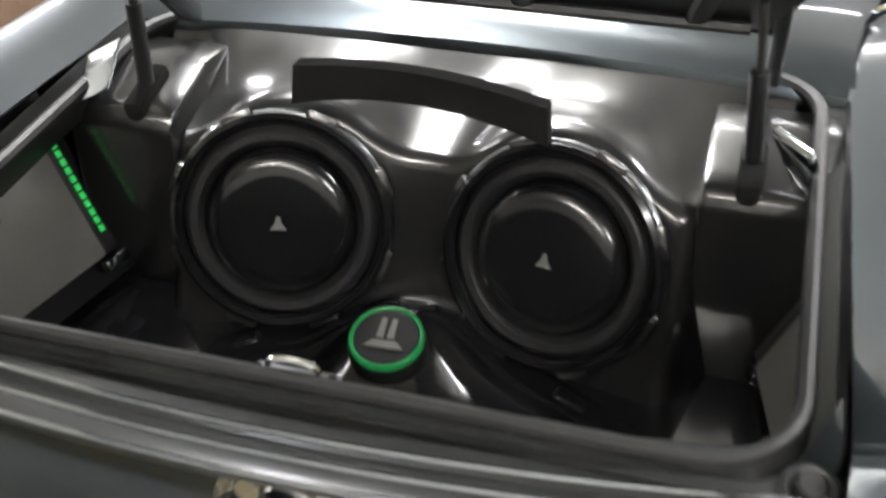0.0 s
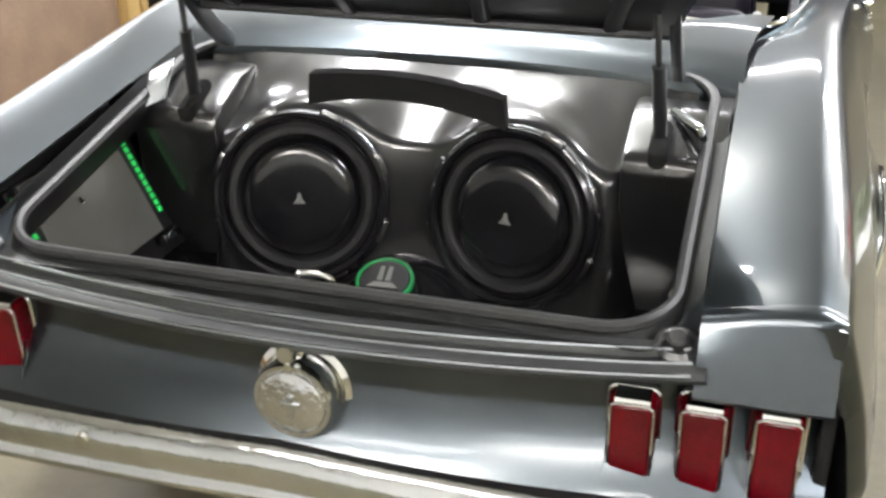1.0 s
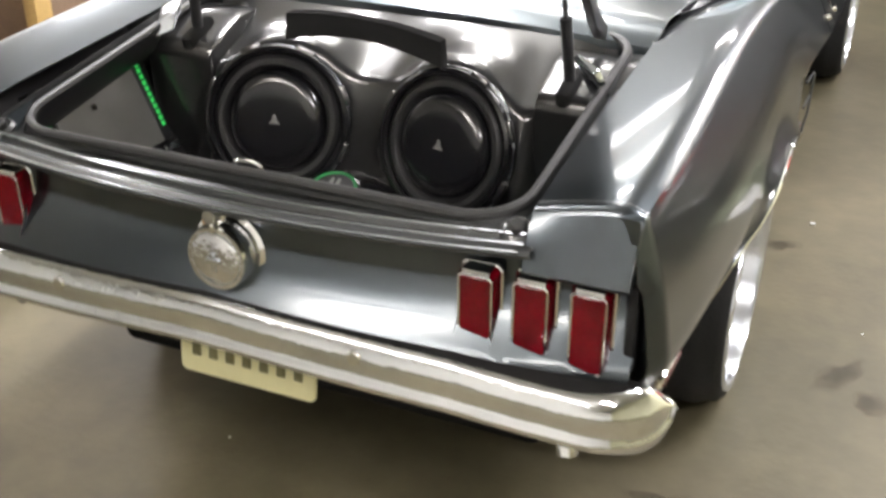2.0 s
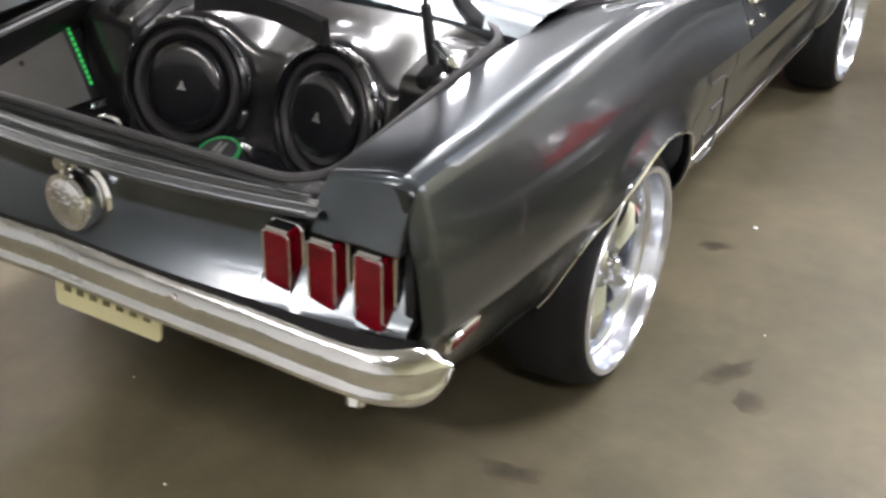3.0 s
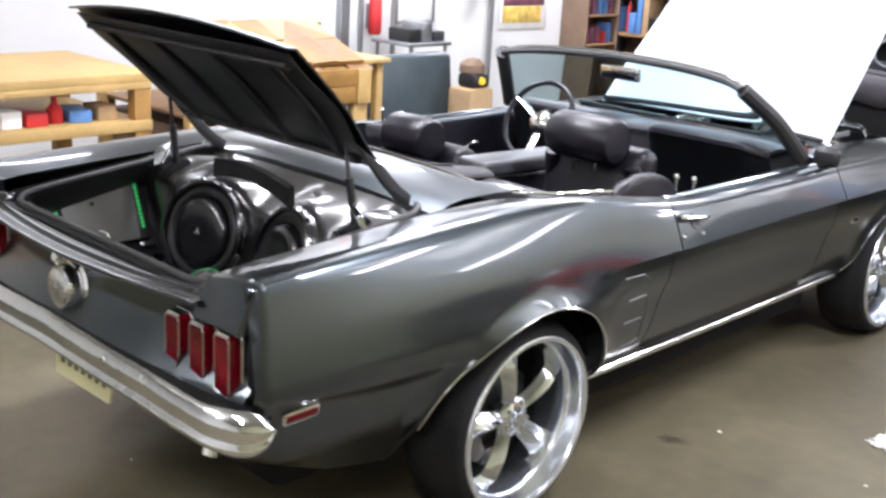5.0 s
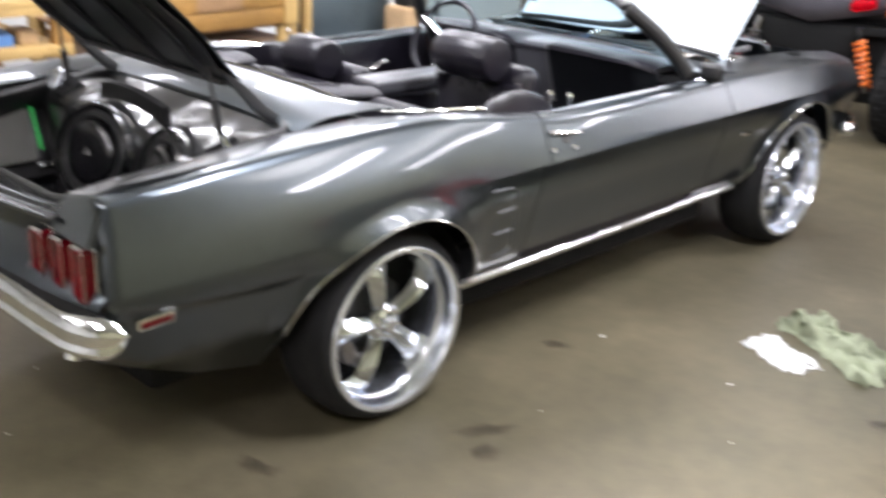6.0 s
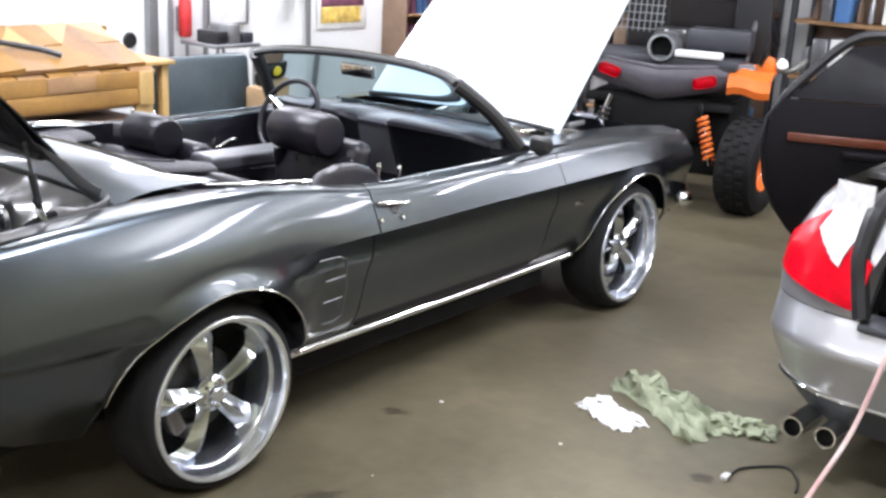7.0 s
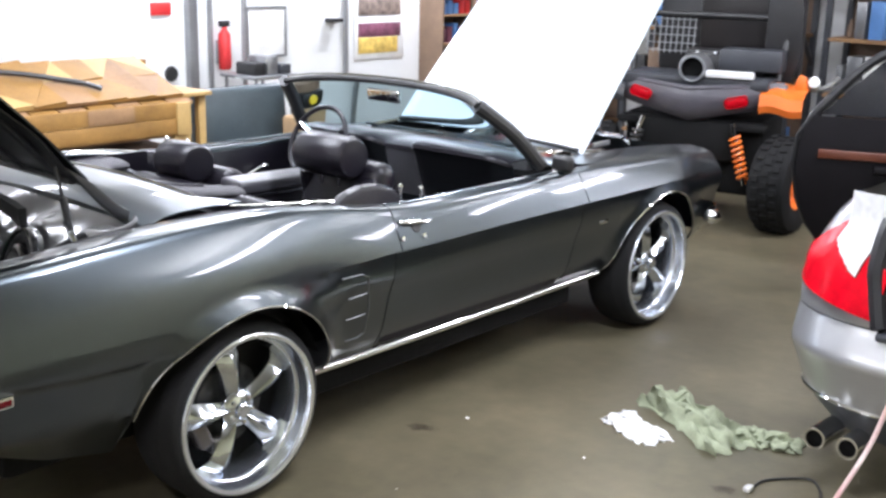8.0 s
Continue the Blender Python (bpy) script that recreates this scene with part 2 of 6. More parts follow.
def grid(rows, bm=None, closed=False):
    """A sheet through rows of points of equal length."""
    b = bmesh.new()
    v = [[b.verts.new(q) for q in row] for row in rows]
    for i in range(len(v) - 1):
        cnt = len(v[i])
        for k in range(cnt if closed else cnt - 1):
            b.faces.new((v[i][k], v[i][(k + 1) % cnt], v[i + 1][(k + 1) % cnt], v[i + 1][k]))
    return join(bm, b)


def thick(bm, t):
    """Gives a sheet a thickness t, inwards from its outer face."""
    bmesh.ops.remove_doubles(bm, verts=bm.verts[:], dist=1e-5)
    bmesh.ops.dissolve_degenerate(bm, edges=bm.edges[:], dist=1e-5)
    bmesh.ops.recalc_face_normals(bm, faces=bm.faces[:])
    bm.normal_update()
    faces, edge = bm.faces[:], [e for e in bm.edges if len(e.link_faces) == 1]
    back = {v: bm.verts.new(v.co - v.normal * t) for v in bm.verts[:]}
    for f in faces:
        bm.faces.new([back[v] for v in reversed(f.verts)])
    for e in edge:
        a, b = e.verts
        bm.faces.new((a, b, back[b], back[a]))
    return bm


def prism(outline, depth, m=None, bm=None, bevel=0.0):
    """A flat outline in local xy, raised along z by depth."""
    b = bmesh.new()
    f = b.faces.new([b.verts.new((x, y, 0)) for x, y in outline])
    top = bmesh.ops.extrude_face_region(b, geom=[f])
    bmesh.ops.translate(b, vec=(0, 0, depth), verts=[g for g in top["geom"] if isinstance(g, bmesh.types.BMVert)])
    if bevel:
        bmesh.ops.bevel(b, geom=b.edges[:], offset=bevel, segments=2, affect="EDGES", profile=0.5)
    if m is not None:
        b.transform(m)
    return join(bm, b)


def mirror(bm):
    b = bm.copy()
    b.transform(Matrix.Diagonal((-1, 1, 1, 1)))
    bmesh.ops.reverse_faces(b, faces=b.faces[:])
    return b


def lerp(table, y):
    return float(np.interp(y, [a for a, _ in table], [b for _, b in table]))


SOFT_TAPS = [(d, math.cos(d * math.pi / 2) ** 2) for d in np.linspace(-0.96, 0.96, 25)]


def soft(table, y, w=0.12):
    """A table smoothed along its argument with a bell-shaped window."""
    w *= 1.5
    return sum(k * lerp(table, y + d * w) for d, k in SOFT_TAPS) / sum(k for _, k in SOFT_TAPS)


def sstep(a, b, x):
    t = min(max((x - a) / (b - a), 0), 1)
    return t * t * (3 - 2 * t)


# ---- the hall ----
X0, X1, Y0, Y1 = -4.0, 5.6, -4.4, 8.4
solo("floor", box((X0 + X1) / 2, (Y0 + Y1) / 2, -0.1, X1 - X0 + 0.6, Y1 - Y0 + 0.6, 0.2), CONCRETE, "worn grey-brown concrete garage floor with stains", "floor", kind="structure")
solo("wall_west", box(X0 - 0.1, (Y0 + Y1) / 2, CEIL / 2, 0.2, Y1 - Y0, CEIL), WALLWHITE, "plain white painted garage wall", "wall", kind="structure")
solo("wall_north", box((X0 + X1) / 2, Y1 + 0.1, CEIL / 2, X1 - X0 + 0.4, 0.2, CEIL), WALLWHITE, "plain white painted wall behind the shelves", "wall", kind="structure")
solo("wall_east", box(X1 + 0.1, (Y0 + Y1) / 2, CEIL / 2, 0.2, Y1 - Y0, CEIL), WALLCREAM, "plain cream painted garage wall", "wall", kind="structure")
solo("wall_south", box((X0 + X1) / 2, Y0 - 0.1, CEIL / 2, X1 - X0 + 0.4, 0.2, CEIL), WALLWHITE, "plain white painted garage wall", "wall", kind="structure")
solo("ceiling", box((X0 + X1) / 2, (Y0 + Y1) / 2, CEIL + 0.1, X1 - X0 + 0.6, Y1 - Y0 + 0.6, 0.2), CEILMAT, "plain painted garage ceiling", "ceiling", kind="structure")
TUBEGLOW = mat("fluorescent_tube", (0.9, 0.9, 0.85), 0.3, emit=(1.0, 0.97, 0.9), strength=3.0)
first = None
for fx, fy, power, turn, up in FIXTURES:
    if first is None:
        first = thing("fluorescent_light", (fx, fy, CEIL), "white twin-tube fluorescent strip hung from the ceiling out of view", "ceiling light", "ceiling lights")
        part("housing", box(fx, fy, CEIL - HANG - 0.06, 0.10, 1.3, 0.05, 0.015), WALLWHITE, first)
        for dx in (-0.07, 0.07):
            part("tube", lathe([(0, -0.6), (0.013, -0.6), (0.013, 0.6), (0, 0.6)], 10, Matrix.Translation((fx + dx, fy, CEIL - HANG - 0.07)) @ pose(0, 0, 0, 90)), TUBEGLOW, first)
        for dy in (-0.5, 0.5):
            part("hanger", tube([(fx, fy + dy, CEIL - HANG - 0.04), (fx, fy + dy, CEIL)], 0.005, 6), STEEL, first)
        first.rotation_euler = (0, 0, radians(turn))
    else:
        copy_thing(first, pose(fx, fy, CEIL, 0, 0, turn))

# ---- the convertible ----
car = thing("convertible_car", (0, 2.33, 0), "dark grey metallic classic convertible, trunk open, hood raised, top folded", "car")
REAR, FRONT, HUB = 1.158, 3.90, 0.34
XR = [(0.05, 0.775), (0.3, 0.790), (0.6, 0.785), (1.0, 0.778), (1.4, 0.785), (1.75, 0.83), (2.0, 0.849), (2.6, 0.848), (3.2, 0.835), (3.8, 0.821), (4.3, 0.80), (4.65, 0.72)]
ZR = [(0.08, 0.975), (0.14, 0.985), (0.24, 0.995), (0.5, 1.005), (0.9, 1.022), (1.25, 1.03), (1.5, 1.018), (1.75, 0.98), (1.95, 0.955), (2.7, 0.95), (3.2, 0.945), (3.8, 0.925), (4.3, 0.89), (4.65, 0.845)]
WM = [(0.05, 0.842), (0.3, 0.876), (0.7, 0.893), (1.2, 0.90), (3.6, 0.90), (4.2, 0.885), (4.65, 0.81)]
ZC = [(0.05, 0.715), (0.3, 0.672), (0.5, 0.650), (0.85, 0.642), (1.0, 0.655), (1.45, 0.79), (1.8, 0.805), (2.6, 0.808), (3.6, 0.80), (4.65, 0.78)]
ZB = [(0.05, 0.52), (0.25, 0.42), (0.5, 0.32), (0.75, 0.27), (1.0, 0.30), (1.5, 0.350), (3.5, 0.350), (4.2, 0.33), (4.65, 0.36)]
TUCK = [(0.05, 0.11), (0.8, 0.10), (1.5, 0.055), (4.0, 0.055), (4.65, 0.09)]
XI = [(0.05, 0.605), (1.0, 0.605), (1.2, 0.62), (1.36, 0.69), (1.85, 0.745), (1.87, 0.80), (3.1, 0.80), (3.14, 0.66), (4.65, 0.60)]
# wheel openings: centre, radius, swell of the upper rear quarter
ARCHES = ((REAR, 0.398, 1.16), (FRONT, 0.40, 1.0))


def stretch(long, a):
    """How far the wheel opening swells at angle a, counted up from its rear end."""
    return 1 + (long - 1) * math.sin(2 * a) if 0 < a < math.pi / 2 else 1.0


def section(y):
    """Top nodes and the whole side profile (x, z) of the right half of the body at y."""
    xr, zr, w = soft(XR, y, 0.3), soft(ZR, y, 0.04 + 0.16 * sstep(0.2, 0.6, y)), soft(WM, y, 0.2)
    zb, tk, xi = lerp(ZB, y), soft(TUCK, y, 0.2), lerp(XI, y)
    zi = zr - lerp([(0.08, 0.03), (0.24, 0.022), (1.2, 0.012), (1.9, 0.004), (3.1, 0.004), (3.3, -0.02), (4.65, -0.02)], y)
    top = [(xi, zi), (xi + (xr - xi) * 0.5, zi + (zr - zi) * 0.62 + 0.004), (xr - 0.025, zr + 0.003), (xr, zr - 0.004)]
    foot = 0.46 if zb < 0.40 else zb + 0.05
    side = [(xr, zr - 0.004), (xr + 0.020, zr - 0.022), (xr * 0.27 + w * 0.73, zr * 0.52 + 0.335), (w - 0.004, 0.755), (w, 0.70), (w - 0.22 * tk - 0.006, 0.62), (w - 0.7 * tk, foot), (w - 1.6 * tk, zb)]
    return top, side


def curve2(nodes, n):
    return [(p.x, p.y) for p in smooth_line([(a, b, 0) for a, b in nodes], n)]


def resample(pts, n):
    p = np.array(pts)
    s = np.r_[0, np.cumsum(np.hypot(*np.diff(p, axis=0).T))]
    t = np.linspace(0, s[-1], n)
    return list(zip(np.interp(t, s, p[:, 0]), np.interp(t, s, p[:, 1])))


def body_column(y, nt=12, nu=22, ns=13, lim=None):
    top, side = section(y)
    low = lerp(ZB, y) if lim is None else lim
    t = resample(curve2(top, 8), nt)
    p = curve2(side, 14)
    pz, pxs = np.array([q[1] for q in p][::-1]), np.array([q[0] for q in p][::-1])
    zc = min(soft(ZC, y, 0.08), side[0][1] - 0.05)
    cf = sstep(1.42, 1.66, y) * sstep(4.35, 3.95, y)
    cb = 0.032 * sstep(1.38, 1.95, y) * sstep(4.35, 3.95, y)
    cr = sstep(0.98, 0.80, y)
    rise = max(side[0][1] - 0.025 - zc, 0.05)
    split = max(zc, low + 0.004)

    def at(z, under):
        x = float(np.interp(z, pz, pxs))
        if under:
            return x - cf * (0.006 + 0.14 * (zc - z)) - cr * (0.004 + 0.18 * (zc - z))
        return x + cb * min(max(1 - (z - zc) / rise, 0), 1)
    s = [(q[0] + at(q[1], False) - float(np.interp(q[1], pz, pxs)), q[1]) for q in resample([q for q in p if q[1] > split] + [(at(split, False) - cb, split)], nu)]
    gap = 0.007 if low < zc - 0.02 else 0.0
    s += [(at(z, low < zc - 0.02), z) for z in np.linspace(split - gap, low, ns)]
    out = []
    for x, z in t[:-1] + s:
        for yc, rad, long in ARCHES:
            d = math.hypot((y - yc) / stretch(long, math.atan2(z - HUB, yc - y)), z - HUB) - rad
            if -0.02 < d < 0.06 and z < 0.85:
                x += 0.022 * (1 - max(d, 0) / 0.06) ** 1.25 * sstep(0.34, 0.44, z)
        out.append(Vector((x, y, z)))
    return out


def columns(y0, y1, step=0.035):
    """Stations from y0 to y1, with the wheel openings cut along their circles."""
    ys = []
    arch = [a for a in ARCHES if y0 < a[0] < y1]
    if not arch:
        n = int((y1 - y0) / step) + 1
        return [(y, None) for y in np.linspace(y0, y1, n)]
    c, r, long = arch[0]
    first = max(range(17), key=lambda k: math.cos(math.pi * k / 32) * stretch(long, math.pi * k / 32))
    a, b = max(c - r * math.cos(math.pi * first / 32) * stretch(long, math.pi * first / 32), y0), min(c + r, y1)
    for y in np.linspace(y0, a - 0.012, max(int((a - y0) / step), 2)):
        ys.append((float(y), None))
    for k in range(first, 33):
        y = c - r * math.cos(math.pi * k / 32) * stretch(long, math.pi * k / 32)
        if a - 1e-6 <= y <= b + 1e-6:
            ys.append((y, max(HUB + r * math.sin(math.pi * k / 32), lerp(ZB, y))))
    for y in np.linspace(b, y1, max(int((y1 - b) / step), 2)):
        ys.append((float(y), None))
    return ys


def panel(y0, y1):
    rows = [body_column(y, lim=lim) for y, lim in columns(y0, y1)]
    return thick(grid(rows), 0.004)


for flip in (False, True):
    side = (lambda b: mirror(b)) if flip else (lambda b: b)
    sx = -1 if flip else 1
    quarter = part("quarter_panel", side(panel(0.175, 1.862)), PAINT, car)
    door = part("door", side(panel(1.868, 3.128)), PAINT, car)
    fender = part("front_fender", side(panel(3.134, 4.62)), PAINT, car)
    # wheel-lip mouldings
    for (c, r, long), owner in zip(ARCHES, (quarter, fender)):
        pts = []
        for k in range(-3 if long == 1 else 2, 36):
            a = math.pi * k / 32
            y, z = c - r * math.cos(a) * stretch(long, a), HUB + r * math.sin(a)
            if z > lerp(ZB, y) + 0.01:
                q = body_column(y, lim=z)[-1]
                pts.append((q.x * sx + 0.004 * sx, y, z))
        part("wheel_lip_moulding", tube(pts, 0.004, 6), CHROME, owner, "thin chrome wheel opening moulding")
    # wheel housings
    for c, r, long in ARCHES:
        rows = []
        for x in (0.50, 0.80):
            rows.append([(x * sx, c - (r + 0.012) * math.cos(math.pi * k / 24) * stretch(long, math.pi * k / 24), HUB - 0.06 + (r + 0.06) * math.sin(math.pi * k / 24)) for k in range(3, 22)])
        bm = grid(rows)
        bm.faces.new([bm.verts.new(q) for q in rows[0]])
        part("wheel_housing", bm, DARK, car, "black inner wheel housing")
    # rocker: chrome strip and dark sill under the doors
    strip = [[(sx * (min(body_column(min(max(y, 1.6), 3.3)), key=lambda q: abs(q.z - 0.385)).x + 0.002 + 0.017 * math.cos(a)), y, z + 0.016 * math.sin(a)) for a in np.linspace(1.7, -1.5, 9)] for y, z in ((1.52, 0.372), (1.54, 0.372), (2.4, 0.364), (3.44, 0.368), (3.46, 0.368))]
    part("rocker_moulding", grid(strip), CHROME, car, "bright chrome rocker strip")
    part("sill", box(sx * 0.64, 2.46, 0.29, 0.12, 1.75, 0.14, 0.02), DARK, car, "dark body sill")
    # side scoop: backing lip and three short bars
    scoop = part("scoop_trim", tube([(sx * q, y, z) for q, y, z in ((0.899, 1.565, 0.752), (0.905, 1.66, 0.752), (0.905, 1.695, 0.735), (0.902, 1.70, 0.62), (0.888, 1.69, 0.515), (0.88, 1.66, 0.498), (0.875, 1.60, 0.497))], 0.0035, 6), SCOOPTRIM, car, "dull metal trim outlining the side scoop")
    for z, x in ((0.667, 0.897), (0.582, 0.884)):
        part("scoop_bar", tube([(sx * x, 1.60, z), (sx * (x + 0.004), 1.695, z + 0.005)], 0.0035, 6), SCOOPTRIM, scoop)
    # door handle, lock, seam shadow
    hx = lambda y, z: sx * min(body_column(y), key=lambda q: abs(q.z - z)).x
    handle = part("door_handle", tube(smooth_line([(hx(1.90, 0.905) + sx * 0.002, 1.890, 0.908), (hx(1.93, 0.905) + sx * 0.016, 1.915, 0.908), (hx(1.98, 0.90) + sx * 0.018, 1.98, 0.902), (hx(2.03, 0.895) + sx * 0.015, 2.03, 0.896), (hx(2.05, 0.895) + sx * 0.002, 2.05, 0.894)], 6), 0.013, 10, flat=0.6), CHROME, door, "chrome flip-up door handle")
    part("handle_cup", lathe([(0, 0.002), (0.022, 0.003), (0.026, 0.0)], 16, basis((hx(1.97, 0.88), 1.97, 0.882), (sx, 0, 0.45))), SATINBLK, handle)
    for y, z in ((1.880, 0.848), (1.998, 0.842)):
        part("key_lock", lathe([(0, 0.012), (0.009, 0.011), (0.011, 0)], 14, basis((hx(y, z) - sx * 0.002, y, z), (sx, 0, 0.3))), CHROME, door)
    part("belt_moulding", tube([(sx * 0.806, y, soft(ZR, y, 0.05) + 0.005) for y in np.linspace(1.87, 3.1, 16)], 0.004, 6), POLISHED, door, "thin chrome belt moulding")
    part("door_card", box(sx * 0.765, 2.48, 0.66, 0.05, 1.2, 0.54, 0.015), VINYL, door, "black vinyl inner door panel")
    part("door_top_pad", box(sx * 0.768, 2.48, 0.918, 0.05, 1.22, 0.058, 0.016, None, 3), PAINT, door, "painted inner door top")
    part("window_crank", tube(smooth_line([(sx * 0.735, 2.45, 0.80), (sx * 0.70, 2.45, 0.80), (sx * 0.695, 2.53, 0.83), (sx * 0.67, 2.54, 0.83)], 4), 0.008, 8), CHROME, door, "chrome window crank")
    for y, h in ((2.00, 0.085), (2.12, 0.060)):
        part("lock_button", lathe([(0, h), (0.008, h - 0.002), (0.011, h - 0.012), (0.006, h - 0.024), (0.005, 0.0)], 12, Matrix.Translation((sx * 0.775, y, 0.945))), CHROME, door)
    part("fender_emblem", box(sx * 0.893, 3.30, 0.68, 0.006, 0.07, 0.018, 0.002), CHROME, fender, "small chrome fender emblem")
    part("door_mirror", box(sx * 0.885, 2.95, 1.005, 0.11, 0.05, 0.075, 0.022, None, 3), SATINBLK, car, "small black door mirror") if not flip else None
    part("mirror_foot", box(sx * 0.86, 3.0, 0.975, 0.05, 0.07, 0.06, 0.015), PAINT, car) if not flip else None
    part("inner_side", box(sx * 0.70, 1.5, 0.78, 0.02, 0.66, 0.42), VINYL, car, "black vinyl rear side trim")
    # side marker reflector with chrome rim
    mk = Matrix.Translation((sx * (min(body_column(0.255), key=lambda q: abs(q.z - 0.634)).x + 0.012), 0.256, 0.634)) @ pose(0, 0, 0, 3, sx * 12, sx * -3)
    marker = part("side_marker", box(0, 0, 0, 0.016, 0.112, 0.040, 0.006, mk), CHROME, car, "chrome-framed red side marker")
    part("marker_lens", box(0, 0, 0, 0.022, 0.098, 0.024, 0.005, mk), REDLENS, marker, "red reflector")

# underbody
part("underbody", box(0, 2.4, 0.33, 1.12, 4.0, 0.18, 0.03), DARK, car, "black underbody")
part("rear_valance", box(0, 0.26, 0.55, 1.3, 0.10, 0.16, 0.03), DARK, car, "dark valance under the bumper")


def tail_y(x, z):
    flare = 0.072 - 0.5 * (z - 0.81) ** 2 if z > 0.81 else 0.072 - 0.080 * min((0.81 - z) / 0.11, 1.06) ** 1.45
    return 0.018 + 0.105 * (abs(x) / 0.78) ** 2 + flare


rows = []
for k in np.linspace(0, 1, 24):
    rows.append([(x, tail_y(x, z), z) for x in np.linspace(-0.80, 0.80, 61) for z in (lerp([(0, 0.700), (0.5, 0.682), (0.80, 0.655)], abs(x)) * (1 - k) + 0.898 * k,)])
tail = part("tail_panel", thick(grid(rows), 0.004), PAINT, car, "concave grey tail panel")
# ledge above the tail panel, stepped towards the trunk, with bright edges
def ledge(y_off, z, x_half=0.62):
    return [(x, 0.022 + 0.105 * (abs(x) / 0.78) ** 2 + y_off, z) for x in np.linspace(-x_half, x_half, 41)]
led = [ledge(0.0, 0.896, 0.625), ledge(-0.004, 0.904, 0.62), ledge(0.006, 0.908, 0.62), ledge(0.03, 0.907, 0.62), ledge(0.034, 0.900, 0.62), ledge(0.058, 0.900, 0.61), ledge(0.062, 0.908, 0.6), ledge(0.09, 0.908, 0.6), ledge(0.10, 0.895, 0.6), ledge(0.16, 0.893, 0.6)]
part("trunk_sill", grid(led), SILLBLK, car, "stepped dark sill behind the trunk opening")
for off, z in ((0.0, 0.909), (0.034, 0.907), (0.064, 0.911)):
    part("sill_edge", tube(ledge(off, z, 0.60), 0.003, 6), POLISHED, tail, "bright sill edge")
for sx in (1, -1):
    # closing pieces between the tail panel and the quarter
    col = body_column(0.175)
    outer = [(sx * q.x, q.y, q.z) for q in col[11:] if q.z > 0.64]
    edge = [(sx * (abs(a[0]) - 0.001), 0.160, a[2]) for a in outer]
    corner = [(sx * (abs(a[0]) - 0.006), 0.150 - 0.03 * (0.97 - a[2]), a[2]) for a in outer]
    lip = [(sx * (abs(a[0]) - 0.030), 0.128 - 0.03 * (0.97 - a[2]), a[2]) for a in outer]
    inner = [(sx * 0.795, 0.172 - 0.046 * sstep(0.82, 0.87, a[2]), a[2]) for a in outer]
    part("quarter_end", grid([outer, edge, corner, lip, inner]), PAINT, car, smooth=85)
    # dark strip in place of the shadow between tail panel and quarter
    part("corner_shade", box(sx * 0.792, 0.158, 0.775, 0.020, 0.05, 0.17, 0.004), DARK, car)
    topc = [(sx * q.x, q.y, q.z) for q in col[:13]]
    rows = [topc]
    for y, drop in ((0.165, -0.001), (0.152, 0.002), (0.145, 0.007), (0.140, 0.016)):
        rows.append([(a[0], y, a[2] - drop) for a in topc])
    for y, z in ((0.124, 0.935), (0.109, 0.900), (0.094, 0.868), (0.098, 0.861), (0.175, 0.858)):
        rows.append([(a[0] - sx * 0.003 * sstep(0.74, 0.80, abs(a[0])), y, z) for a in topc])
    cap_bm = grid(rows)
    for e in (0, -1):
        cap_bm.faces.new([cap_bm.verts.new(r[e]) for r in rows])
    part("quarter_end_cap", cap_bm, PAINT, car, smooth=50)
    # bump stop with its ring
    stop = part("bump_stop", lathe([(0, 0.014), (0.012, 0.014), (0.016, 0.010), (0.017, -0.01)], 20, basis((sx * 0.575, 0.155, 0.915), (0, -0.3, 1))), STRIP, car, "black rubber bump stop")
    part("ring", lathe([(0.017, -0.008), (0.033, -0.008), (0.033, 0.0), (0.025, 0.006), (0.017, 0.0)], 24, basis((sx * 0.575, 0.155, 0.912), (0, -0.3, 1))), SILLBLK, stop)
    part("corner_gusset", grid([[(sx * 0.605, 0.12, 0.904), (sx * 0.50, 0.105, 0.899)], [(sx * 0.605, 0.30, 0.925), (sx * 0.55, 0.17, 0.898)]]), PAINT, car)

ZT = [(0, 0.722), (0.5, 0.703), (0.78, 0.680), (0.86, 0.67)]
BY = [(0, -0.005), (0.5, 0.008), (0.68, 0.02), (0.765, 0.034), (0.82, 0.07)]
# black sheet laid across the bumper gap as its shade
part("bumper_gap_shade", grid([[(x, tail_y(x, lerp(ZT, abs(x))) + dy if dy is not None else lerp(BY, abs(x)) + 0.008, lerp(ZT, abs(x)) + dz) for x in np.linspace(-0.82, 0.82, 41)] for dy, dz in ((0.008, 0.004), (-0.004, 0.001), (None, -0.003))]), DARK, car, "black sheet standing for the shaded gap behind the bumper")

# tail lamps
def lamp_ring(w, h, r, n=4):
    """Rounded upright outline, counter-clockwise from the lower right."""
    out = []
    for cx, cz, a0 in ((1, -1, -90), (1, 1, 0), (-1, 1, 90), (-1, -1, 180)):
        for k in range(n + 1):
            a = radians(a0 + 90 * k / n)
            out.append((cx * (w / 2 - r) + r * math.cos(a), cz * (h / 2 - r) + r * math.sin(a)))
    return out


